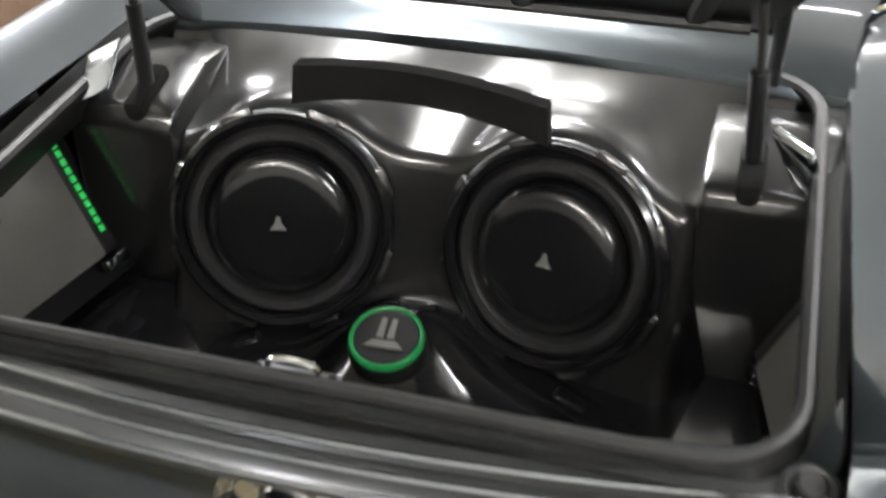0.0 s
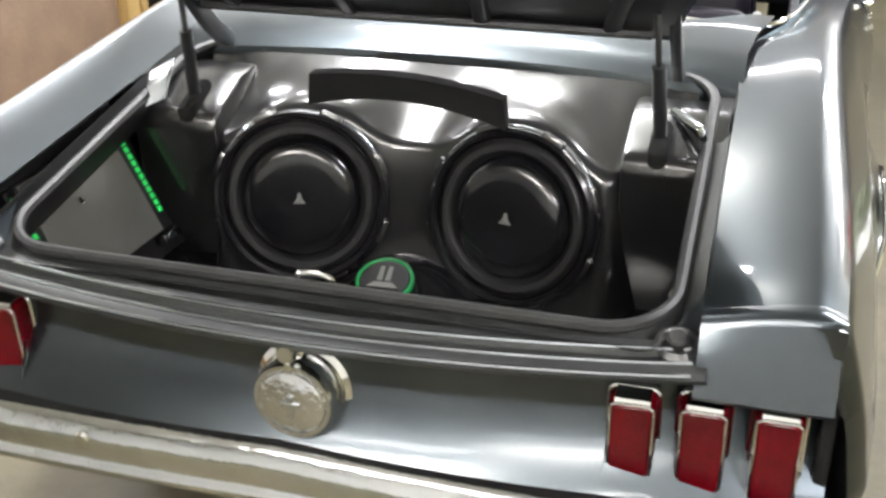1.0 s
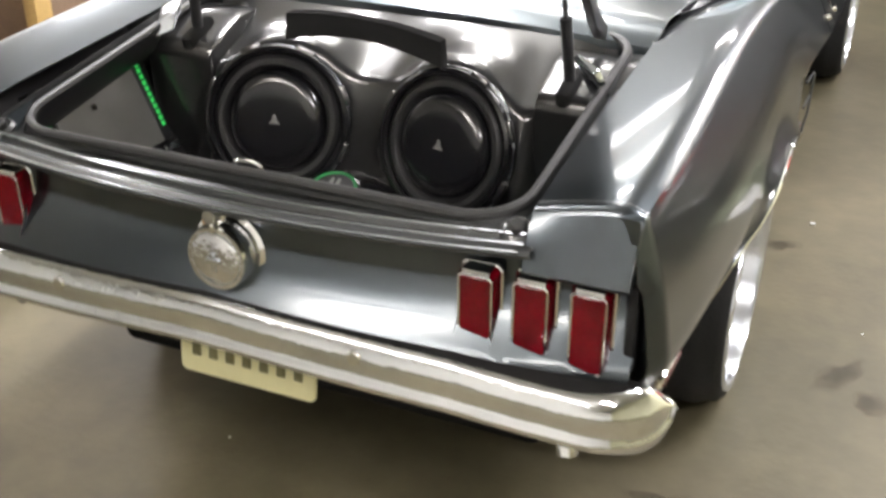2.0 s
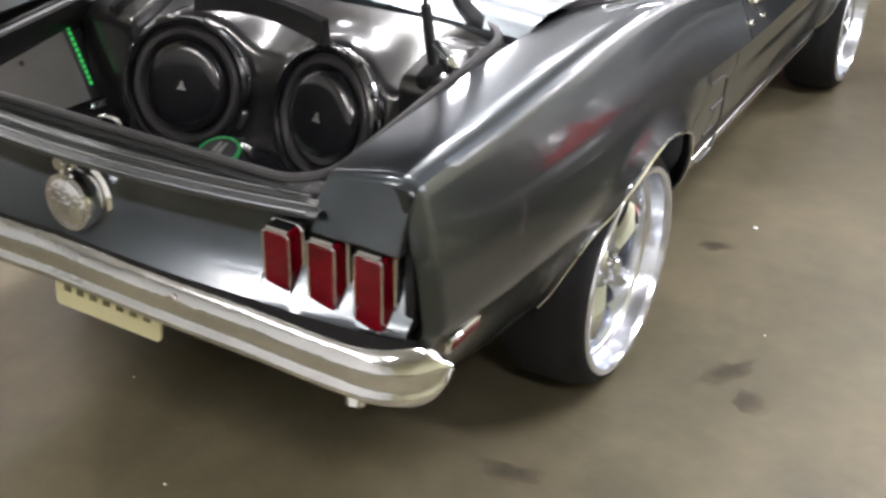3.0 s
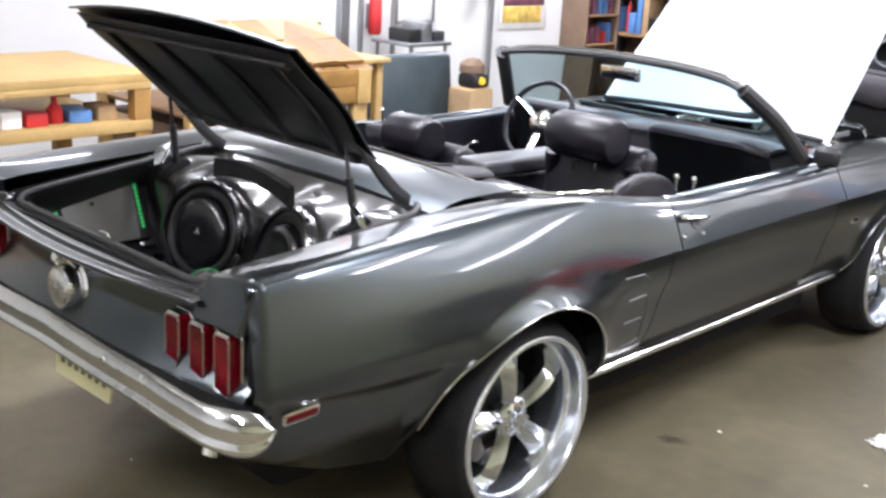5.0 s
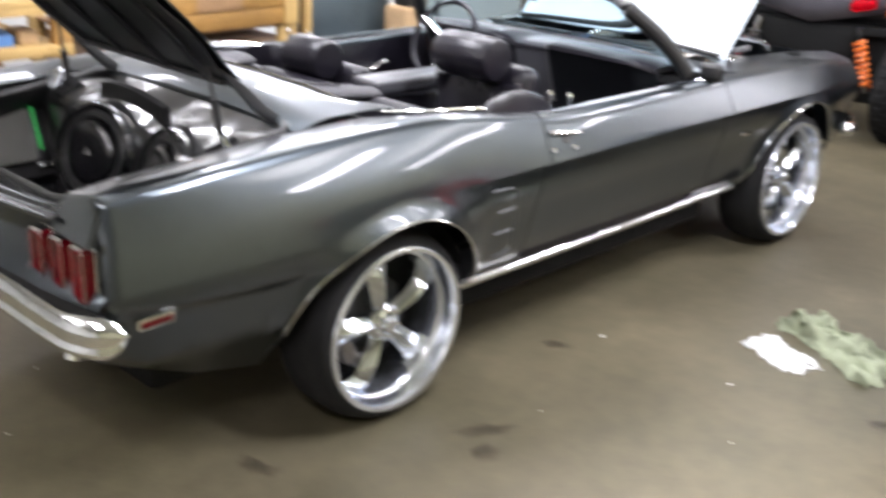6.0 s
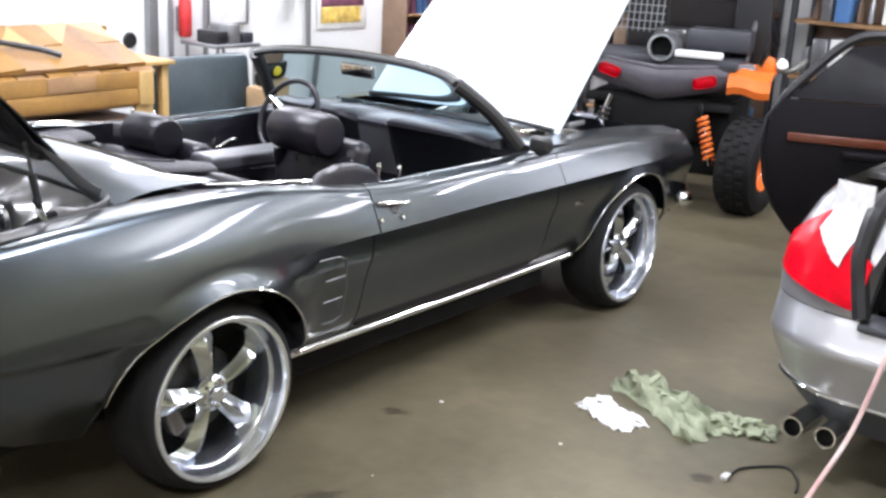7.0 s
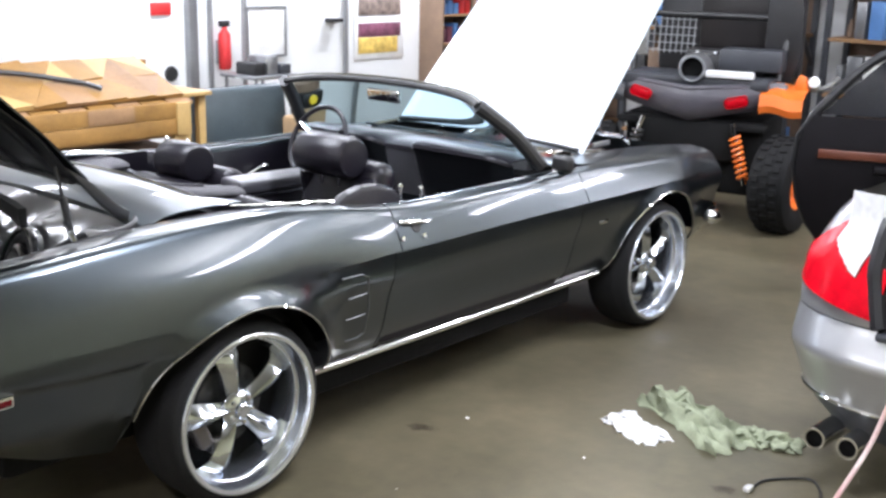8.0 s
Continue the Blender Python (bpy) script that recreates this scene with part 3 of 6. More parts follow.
def tail_lamp(sx, x, y_out):
    zc, h, w = 0.768, 0.164, 0.070
    def ring(dw, y, r, lean=0.0):
        return [Vector((x + a, y + lean * (b / h), zc + b)) for a, b in lamp_ring(w + dw, h + dw, r)]
    # two-faceted lens with a soft upright ridge
    stations = [ring(0.0, y_out + 0.040, 0.012), ring(-0.001, y_out + 0.012, 0.012), ring(-0.008, y_out + 0.002, 0.010), ring(-0.018, y_out - 0.002, 0.008)]
    lens_bm = grid([s + s[:1] for s in stations])
    lens_bm.faces.new([lens_bm.verts.new(q + Vector((0, -0.0005, 0))) for q in stations[-1]])
    bmesh.ops.remove_doubles(lens_bm, verts=lens_bm.verts[:], dist=0.0002)
    lens = part("tail_lamp", lens_bm, REDLENS, car, "red tail lamp lens in a chrome bezel", smooth=30)
    part("bezel", tube(ring(-0.009, y_out + 0.001, 0.010), 0.0022, 6, closed=True), CHROME, lens, "chrome bezel")
    part("bezel", tube(ring(0.003, y_out + 0.038, 0.013), 0.0036, 6, closed=True), CHROME, lens, "chrome bezel")
    top = [[Vector((x + a, y_out + yy, zc + h / 2 + dz)) for a in np.linspace(-w / 2 + 0.010, w / 2 - 0.010, 7)] for yy, dz in ((0.001, -0.006), (0.006, 0.0022), (0.036, 0.0036), (0.040, 0.001))]
    part("bezel_top", thick(grid(top), 0.002), CHROME, lens, "chrome bezel")
    back = [[Vector((x + a, (tail_y(x + a, zc + b) + 0.004 if deep else y_out + 0.038), zc + b)) for a, b in lamp_ring(w - 0.002, h - 0.002, 0.012)] for deep in (0, 1)]
    part("lamp_collar", grid([s + s[:1] for s in back]), SCOOPTRIM, lens, "dull metal collar")


for sx in (1, -1):
    for x, y_out in ((0.525, 0.084), (0.624, 0.091), (0.726, 0.096)):
        tail_lamp(sx, sx * x + (0.010 if sx < 0 else 0), y_out)

# fuel cap with its small lock above
CAPX = 0.03
cap_m = basis((CAPX, 0.085, 0.794), (0, -1, 0.06)) @ Matrix.Scale(0.92, 4)
fcap = part("fuel_cap", lathe([(0, 0.070), (0.050, 0.069), (0.056, 0.066), (0.058, 0.060), (0.060, 0.062), (0.067, 0.062), (0.070, 0.056), (0.071, 0.035), (0.066, 0.02), (0.064, 0.0)], 48, cap_m), CAPCHROME, car, "round chrome fuel cap")
part("cap_ring", lathe([(0.064, 0.0), (0.082, 0.0), (0.084, 0.008), (0.074, 0.014), (0.066, 0.012)], 48, cap_m), CHROME, fcap)
part("cap_emblem", box(0, 0, 0, 0.034, 0.005, 0.012, 0.002, cap_m @ Matrix.Translation((0, 0.0, 0.072)) @ pose(0, 0, 0, 90)), POLISHED, fcap, "raised plain emblem")
part("cap_emblem", box(0, 0, 0, 0.012, 0.005, 0.046, 0.002, cap_m @ Matrix.Translation((0, -0.004, 0.071)) @ pose(0, 0, 0, 90)), POLISHED, fcap, "raised plain emblem")
lock = part("trunk_lock", lathe([(0, 0.03), (0.013, 0.03), (0.015, 0.026), (0.015, 0.008), (0.02, 0.004), (0.02, 0)], 24, basis((CAPX, 0.048, 0.884), (0, -1, 0.15))), CHROME, car, "small round chrome trunk lock")
part("lock_stem", box(CAPX, 0.038, 0.862, 0.012, 0.03, 0.022, 0.004), CHROME, lock)

# rear bumper: chrome blade wrapped round the corners
bpath = smooth_line([(0, -0.005, 0), (0.25, -0.002, 0), (0.5, 0.008, 0), (0.68, 0.020, 0), (0.765, 0.034, 0), (0.815, 0.065, 0), (0.845, 0.105, 0), (0.866, 0.155, 0)], 6)
bpath = [Vector((-p.x, p.y, 0)) for p in reversed(bpath[1:])] + bpath
bsec = [(-0.022, 0.681), (-0.016, 0.686), (-0.009, 0.683), (-0.003, 0.675), (0.002, 0.665), (0.0055, 0.656), (0.0075, 0.648), (0.0080, 0.638), (0.0078, 0.624), (0.0078, 0.612), (0.0090, 0.606), (0.0125, 0.600), (0.0160, 0.593), (0.0170, 0.586), (0.0150, 0.578), (0.006, 0.571), (-0.02, 0.570)]
rows = []
for i, p in enumerate(bpath):
    d = (bpath[min(i + 1, len(bpath) - 1)] - bpath[max(i - 1, 0)]).normalized()
    nrm = Vector((d.y, -d.x, 0))
    k = sstep(0.70, 0.86, abs(p.x))
    endz = 1 - math.sqrt(max(1 - (min(max(p.y - 0.085, 0) / 0.065, 1)) ** 2, 0.02)) if abs(p.x) > 0.82 else 0
    zmid = lerp([(0, 0.672), (0.5, 0.653), (0.78, 0.630), (0.88, 0.615)], abs(p.x)) + 0.02 * endz
    rows.append([(p.x + nrm.x * (a + 0.008 * k * math.sin((z - 0.569) / 0.114 * math.pi)), p.y + nrm.y * (a + 0.008 * k * math.sin((z - 0.569) / 0.114 * math.pi)),
                  zmid + (z - 0.626) * (0.84 + 0.20 * k) * (1 - endz)) for a, z in bsec])
part("rear_bumper", grid(rows), OLDCHROME, car, "polished chrome rear bumper")
for x in (-0.33, 0.33):
    part("bumper_bolt", lathe([(0, 0.008), (0.012, 0.006), (0.016, 0)], 16, basis((x, -0.004, 0.678), (0, -1, 0))), CHROME, car)
PM = Matrix.Translation((0.028, 0.105, 0.546)) @ pose(0, 0, 0, -8)
plate = part("license_plate", prism([(sx * 0.159 - sx * 0.014 * (1 - math.cos(radians(a))), sz * 0.076 - sz * 0.014 * (1 - math.sin(radians(a)))) for sx, sz, seq in ((1, 1, (0, 30, 60, 90)), (-1, 1, (90, 60, 30, 0)), (-1, -1, (0, 30, 60, 90)), (1, -1, (90, 60, 30, 0))) for a in seq], 0.006, PM @ pose(0, 0, 0, 90)), PLATE, car, "pale yellow license plate with dark characters as bars")
for i in range(7):
    part("plate_bar", box(0, 0, 0, 0.020, 0.004, 0.060, 0.001, PM @ Matrix.Translation((-0.12 + i * 0.04, -0.007, -0.006))), PLATEINK, plate)
for x in (0.705, -0.66):
    part("exhaust_tip", tube(smooth_line([(x, 0.24, 0.56), (x, 0.14, 0.562), (x + 0.004, 0.085, 0.552), (x + 0.006, 0.07, 0.528)], 5), 0.021, 14), CHROME, car, "chrome turned-down exhaust tip")
part("bumper_bracket_bolt", lathe([(0, 0.012), (0.02, 0.008), (0.024, 0)], 16, basis((0.62, 0.10, 0.56), (0, -1, -0.2))), CHROME, car)

# wheels
def wheel(sx, y):
    def face(depth=0.0):
        # local z points out of the car's side; depth goes inwards
        return Matrix.Translation((sx * (0.868 - depth), y, HUB)) @ pose(0, 0, 0, 0, 90 * sx, 0)
    rr, tr = 0.292, 0.342
    w = part("wheel", lathe([(rr - 0.021, -0.006), (rr - 0.017, 0.003), (rr - 0.004, 0.006), (rr, 0.004), (rr + 0.004, -0.004), (rr + 0.002, -0.02), (rr - 0.008, -0.20), (rr - 0.044, -0.20), (rr - 0.041, -0.12), (rr - 0.038, -0.064), (rr - 0.035, -0.058), (rr - 0.028, -0.054), (rr - 0.025, -0.047), (rr - 0.023, -0.014)], 72, face(), closed=True), RIMLIP, car, "polished five-spoke alloy wheel with low black tyre")
    part("tyre", lathe([(rr - 0.004, -0.012), (rr + 0.006, -0.002), (rr + 0.016, -0.004), (rr + 0.032, -0.020), (tr - 0.014, -0.042), (tr - 0.004, -0.060), (tr, -0.08), (tr, -0.19), (tr - 0.012, -0.225), (rr + 0.02, -0.235), (rr - 0.01, -0.205)], 72, face()), RUBBER, w, "low-profile black tyre")
    part("brake_disc", lathe([(0, -0.13), (0.145, -0.13), (0.15, -0.135), (0.15, -0.15), (0, -0.15)], 40, face()), BRAKE, w, "dark brake disc")
    part("brake_caliper", box(0, 0, 0, 0.055, 0.13, 0.06, 0.014, face() @ spin(sx, math.radians(205)) @ Matrix.Translation((0.150, 0, -0.125)), 3), CALIPER, w, "dull grey brake caliper")
    part("barrel_back", lathe([(0, -0.17), (rr - 0.02, -0.17)], 40, face()), DARK, w)
    part("hub", lathe([(0, -0.036), (0.024, -0.036), (0.029, -0.041), (0.031, -0.054), (0.060, -0.062), (0.070, -0.074), (0.070, -0.11)], 36, face()), POLISHED, w, "polished hub with centre cap")
    for k in range(5):
        a = math.radians(29 + 72 * k)
        rows = []
        for j in range(9):
            t = j / 8
            r = 0.045 + t * (rr - 0.038 - 0.045)
            half = 0.029 + 0.026 * t ** 1.2 + 0.014 * max(0, t - 0.82) / 0.18
            crown = -0.060 - 0.004 * t + 0.020 * math.sin(t * math.pi) - 0.03 * max(0, t - 0.8) / 0.2
            rows.append([(r, u * half, crown - (0.030 * abs(u) ** 1.25) - (0.04 if abs(u) > 1.001 else 0)) for u in (-1.01, -1, -0.7, -0.35, 0, 0.35, 0.7, 1, 1.01)])
        part("spoke", _turn(grid(rows), face() @ spin(sx, a)), POLISHED, w)
        lug = face() @ spin(sx, a + math.radians(36)) @ Matrix.Translation((0.046, 0, -0.062))
        part("lug_nut", lathe([(0, 0.016), (0.007, 0.014), (0.009, 0.0)], 10, lug), CHROME, w)


def _turn(bm, m):
    bm.transform(m)
    return bm


def spin(sx, a):
    """Turns about local z so that angle a is counted from the car's front towards its top."""
    out = Vector((sx, 0, 0))
    ez = out
    er = Vector((0, math.cos(a), math.sin(a)))
    et = ez.cross(er)
    m = Matrix((er, et, ez)).transposed().to_4x4()
    return pose(0, 0, 0, 0, 90 * sx, 0).inverted() @ m


for sx in (1, -1):
    for y in (REAR, FRONT):
        wheel(sx, y)

# trunk opening: gutter, rubber, walls and floor
def loop(hx, y0, y1, r, dz=0.0, n=10, bow=0.0):
    pts = []
    for cx, cy, a0 in ((hx - r, y1 - r, 0), (-hx + r, y1 - r, 90), (-hx + r, y0 + r, 180), (hx - r, y0 + r, 270)):
        for k in range(n + 1):
            a = math.radians(a0 + 90 * k / n)
            pts.append((cx + r * math.cos(a), cy + r * math.sin(a)))
    return [Vector((x, y + bow * (1 - (x / hx) ** 2) * (-1 if y < 0.5 else 0), lerp([(0.14, 0.902), (0.3, 0.922), (0.98, 1.002)], y) + dz)) for x, y in pts]


part("trunk_gutter", grid([loop(0.608, 0.125, 1.03, 0.10, 0.012), loop(0.600, 0.135, 1.02, 0.10, -0.012), loop(0.575, 0.16, 0.99, 0.10, -0.014), loop(0.568, 0.165, 0.985, 0.10, 0.004)], closed=True), SILLBLK, car, "dark painted trunk gutter")
part("weatherstrip", tube(loop(0.565, 0.168, 0.98, 0.11, 0.008), 0.011, 8, closed=True), STRIP, car, "black rubber trunk weatherstrip")
part("trunk_wall", grid([loop(0.560, 0.172, 0.975, 0.11, 0.004), loop(0.575, 0.165, 0.985, 0.10, -0.05), loop(0.70, 0.13, 1.0, 0.10, -0.16), loop(0.70, 0.13, 1.0, 0.10, -0.36), loop(0.60, 0.18, 0.95, 0.10, -0.42)], closed=True), SATINBLK, car, "black trunk side lining")
part("trunk_floor", box(0, 0.56, 0.53, 1.34, 0.84, 0.02), PIANO, car, "glossy black trunk floor")
part("tulip_panel", thick(grid([[(x * (1 + 0.07 * sstep(1.10, 1.20, y)), y + 0.012 * (1 - (x / 0.62) ** 2) + 0.11 * sstep(1.08, 1.20, y) * sstep(0.42, 0.60, abs(x)), z + 0.022 * (1 - (x / 0.612) ** 2)) for x in np.linspace(-0.612, 0.612, 31)] for y, z in ((0.94, 0.965), (0.937, 0.985), (0.942, 0.999), (0.965, 1.012), (1.01, 1.026), (1.07, 1.034), (1.14, 1.039), (1.18, 1.042), (1.20, 1.040))]), 0.004), PAINT, car, "painted panel between trunk and top well")
part("well_moulding", tube(smooth_line([(-0.745, 1.84, 0.975), (-0.735, 1.6, 1.01), (-0.69, 1.36, 1.026), (-0.60, 1.25, 1.034), (-0.3, 1.235, 1.055), (0, 1.235, 1.063), (0.3, 1.235, 1.055), (0.60, 1.25, 1.034), (0.69, 1.36, 1.026), (0.735, 1.6, 1.01), (0.745, 1.84, 0.975)], 6), 0.0055, 8), CHROME, car, "chrome moulding round the top well")

# latch striker on the sill
striker = part("latch_striker", box(0.012, 0.188, 0.901, 0.105, 0.032, 0.008, 0.003), STEEL, car, "bright latch striker on the trunk sill")
part("striker_loop", tube(smooth_line([(-0.018, 0.186, 0.902), (-0.016, 0.186, 0.922), (0.012, 0.186, 0.928), (0.040, 0.186, 0.922), (0.042, 0.186, 0.902)], 5), 0.0045, 8), CHROME, striker)
for x in (-0.034, 0.058):
    part("striker_bolt", lathe([(0, 0.007), (0.007, 0.006), (0.009, 0.0)], 10, Matrix.Translation((x, 0.186, 0.905))), CHROME, striker)

# trunk lid, open
LIDA = radians(43.5)
def lid_pt(x, s, d):
    """s metres along the lid from its hinge, d above its outer skin."""
    return (x, 0.875 - s * math.cos(LIDA) + d * math.sin(LIDA), 1.10 + s * math.sin(LIDA) + d * math.cos(LIDA))
def lid_half(s):
    return 0.490 + 0.080 * sstep(0.05, 0.40, s)
lid = part("trunk_lid", thick(grid([[lid_pt(u * lid_half(s), s + (0.045 * (1 - u * u) if s > 0.5 else 0), 0.012 * (1 - u * u) + (0.0 if 0.09 < s < 0.62 else -0.02)) for u in np.linspace(-1, 1, 25)] for s in (0.075, 0.10, 0.17, 0.25, 0.33, 0.42, 0.54, 0.60, 0.625)]), 0.006), PAINT, car, "raised trunk lid with black underside")
part("lid_lining", thick(grid([[lid_pt(u * (lid_half(s) - 0.02), s, -0.012 - 0.01 * math.sin(s * 9) ** 2) for u in np.linspace(-1, 1, 15)] for s in np.linspace(0.09, 0.60, 12)]), 0.004), SATINBLK, lid, "black ribbed underside")
for u in (-0.8, -0.28, 0.28, 0.8):
    part("lid_rib", tube([lid_pt(u * (lid_half(s) - 0.03), s, -0.028) for s in np.linspace(0.11, 0.56, 8)], 0.018, 8, flat=0.6), SATINBLK, lid, "black stiffening rib")
for s in (0.11, 0.55):
    part("lid_rib", tube([lid_pt(u * (lid_half(s) - 0.05), s, -0.028) for u in np.linspace(-1, 1, 8)], 0.018, 8, flat=0.6), SATINBLK, lid, "black stiffening rib")
for sx in (1, -1):
    a, b = Vector((sx * 0.478, 0.745, 0.962)), Vector(lid_pt(sx * 0.46, 0.20, -0.03))
    arm = [lid_pt(0, 0.20, -0.02)[1:], lid_pt(0, 0.07, 0.0)[1:], (0.90, 1.075), (0.955, 1.035), (0.945, 1.005), (0.905, 1.02), (0.85, 1.07)]
    part("hinge_arm", prism(arm, 0.022, Matrix.Translation((sx * 0.487 - 0.011, 0, 0)) @ Matrix(((0, 0, 1, 0), (1, 0, 0, 0), (0, 1, 0, 0), (0, 0, 0, 1))), bevel=0.004), SATINBLK, lid, "black hinge arm")
    strut = part("lid_strut", tube([a, a.lerp(b, 0.6)], 0.013, 12), SATINBLK, car, "black gas strut holding the trunk lid")
    part("strut_rod", tube([a.lerp(b, 0.6), b], 0.006, 10), BRAKE, strut, "dark strut rod")
    # added bright plate in place of the highlight on the pillar's top face
    part("pillar_glint", prism([(0, 0), (0.045, 0.015), (0.075, 0.10), (0.02, 0.075)], 0.02, Matrix.Translation((sx * 0.575, 0.70, 0.945)) @ pose(0, 0, 0, 70, 0, 25 if sx < 0 else 155), bevel=0.004), POLISHED, car, "polished plate standing for the highlight on the pillar top")

# cabin
part("cabin_floor", box(0, 2.45, 0.36, 1.5, 1.9, 0.04), CARPET, car, "black carpet")
part("top_well", box(0, 1.42, 0.80, 1.36, 0.36, 0.04), CARPET, car)
part("bulkhead", box(0, 1.24, 0.82, 1.30, 0.03, 0.36), DARK, car)
boot_line = smooth_line([(-0.66, 1.62, 0.955), (-0.60, 1.46, 0.965), (-0.42, 1.38, 0.972), (-0.22, 1.37, 0.972), (-0.08, 1.41, 0.966), (0.02, 1.49, 0.955), (0.07, 1.60, 0.945), (0.09, 1.74, 0.93)], 8)
bn = len(boot_line)
part("folded_top", tube(boot_line, [0.105 - 0.045 * (k / bn) ** 3 for k in range(bn)], 18, flat=0.30), CANVAS, car, "dark canvas folded convertible top")
part("top_seam", tube([(p.x, p.y - 0.02, p.z + 0.031) for p in boot_line[:-8]], 0.005, 6), CANVAS, car)
for q in (-0.58, 0.58):
    part("top_linkage", tube(smooth_line([(q, 1.34, 0.90), (q * 1.04, 1.45, 0.955), (q * 1.06, 1.60, 0.95), (q * 1.04, 1.72, 0.90)], 5), 0.011, 8), STEEL, car, "steel folding-top linkage")
armrest = part("console_armrest", box(-0.02, 2.05, 0.92, 0.17, 0.50, 0.06, 0.022, pose(0, 0, 0, 0, 0, -6), 3), GREYVINYL, car, "long padded console lid")
part("lid_trim", tube([(0.075, 1.83, 0.893), (0.125, 2.28, 0.893)], 0.006, 6), POLISHED, armrest, "bright trim line")
part("console_box", box(0.0, 2.05, 0.68, 0.15, 0.46, 0.42, 0.02), VINYL, car)
part("rear_seat_back", box(0, 1.68, 0.73, 1.2, 0.13, 0.40, 0.05, pose(0, 0, 0, -12), 4), VINYL, car, "black vinyl rear seat back")
part("rear_seat", box(0, 1.92, 0.56, 1.15, 0.42, 0.16, 0.05, None, 4), VINYL, car, "black vinyl rear seat cushion")


def seat(x, dy, dz, wide=1.0):
    s = part("front_seat", box(x, 2.33 + dy, 0.58, 0.48, 0.50, 0.16, 0.06, pose(0, 0, 0, 5), 4), VINYL, car, "black vinyl bucket seat with headrest")
    part("seat_back", box(x, 2.08 + dy, 0.80 + dz, 0.46, 0.13, 0.54, 0.055, pose(0, 0, 0, -14), 4), VINYL, s)
    for dx in (-0.21, 0.21):
        part("bolster", tube(smooth_line([(x + dx, 2.15 + dy, 0.6), (x + dx, 2.11 + dy, 0.8 + dz), (x + dx * 0.9, 2.05 + dy, 1.0 + dz)], 5), [0.035] * 10 + [0.03], 10), VINYL, s)
    part("headrest", tube([(x + q * wide, 2.01 + dy, 1.09 + dz) for q in (-0.150, -0.145, -0.125, 0, 0.125, 0.145, 0.150)], [0.06, 0.08, 0.092, 0.095, 0.092, 0.08, 0.06], 20, flat=0.95), VINYL, s, "rounded black vinyl headrest")
    for dx in (-0.05, 0.05):
        part("headrest_post", tube([(x + dx, 2.01 + dy, 1.02 + dz), (x + dx, 2.015 + dy, 0.96 + dz)], 0.006, 8), CHROME, s)


seat(0.36, 0.0, 0.0)
seat(-0.38, -0.20, -0.105, 0.78)
def pod(x):
    return sstep(0.09, 0.17, abs(x)) * sstep(0.72, 0.60, abs(x))
dash = part("dashboard", thick(grid([[(x, y - (0.05 * (abs(x) / 0.7) ** 2 if y > 2.9 else 0) - k * 0.09 * pod(x), z + (0.25 + 0.75 * k) * 0.038 * pod(x)) for x in np.linspace(-0.70, 0.70, 57)] for y, z, k in ((3.08, 0.995, 0), (2.98, 1.005, 0.3), (2.90, 1.008, 0.8), (2.83, 1.002, 1), (2.815, 0.992, 1), (2.812, 0.975, 1))]), 0.008), VINYL, car, "black padded dashboard with two rounded hoods")
part("dash_face", thick(grid([[(x, y - k * 0.085 * pod(x), z + k * 0.03 * pod(x)) for x in np.linspace(-0.70, 0.70, 57)] for y, z, k in ((2.826, 0.985, 1), (2.835, 0.96, 0.9), (2.86, 0.86, 0.5), (2.90, 0.74, 0.3), (2.92, 0.6, 0))]), 0.008), DASH, dash, "matt black dash face")
# reflection between the dash hoods, put in as a lighter panel
part("centre_panel", thick(grid([[(x, y - 0.008 - k * 0.085 * pod(x), z + k * 0.03 * pod(x)) for x in np.linspace(-0.10, 0.12, 13)] for y, z, k in ((2.832, 0.985, 1), (2.835, 0.96, 0.9), (2.86, 0.86, 0.5), (2.90, 0.74, 0.3))]), 0.006), GREYVINYL, dash, "dash centre panel greyed for the light it reflects")
part("centre_console", box(0, 2.55, 0.55, 0.20, 0.75, 0.22, 0.04), VINYL, car)
part("shift_lever", tube([(0, 2.62, 0.64), (0.0, 2.60, 0.80)], 0.008, 8), CHROME, car)
sw = basis((-0.36, 2.60, 0.985), (0, -0.9, 0.42))
wheel_ring = part("steering_wheel", tube([sw @ Vector((0.185 * math.cos(a), 0.185 * math.sin(a), 0)) for a in np.linspace(0, 2 * math.pi, 48, endpoint=False)], 0.013, 10, closed=True), VINYL, car, "dark steering wheel with three bright spokes")
for a in (90, 210, 330):
    c, s = math.cos(radians(a + 0)), math.sin(radians(a))
    part("wheel_spoke", tube([sw @ Vector((0.03 * c, -0.03 * s, -0.03)), sw @ Vector((0.178 * c, -0.178 * s, 0))], 0.022, 8, flat=0.25), CHROME, wheel_ring, "bright steering wheel spoke")
part("horn_pad", lathe([(0, 0.012), (0.030, 0.008), (0.055, -0.008), (0.062, -0.03), (0.05, -0.06)], 24, sw), CHROME, wheel_ring)
part("steering_column", tube([sw @ Vector((0, 0, -0.04)), (-0.36, 2.90, 0.84)], 0.03, 12), VINYL, car)

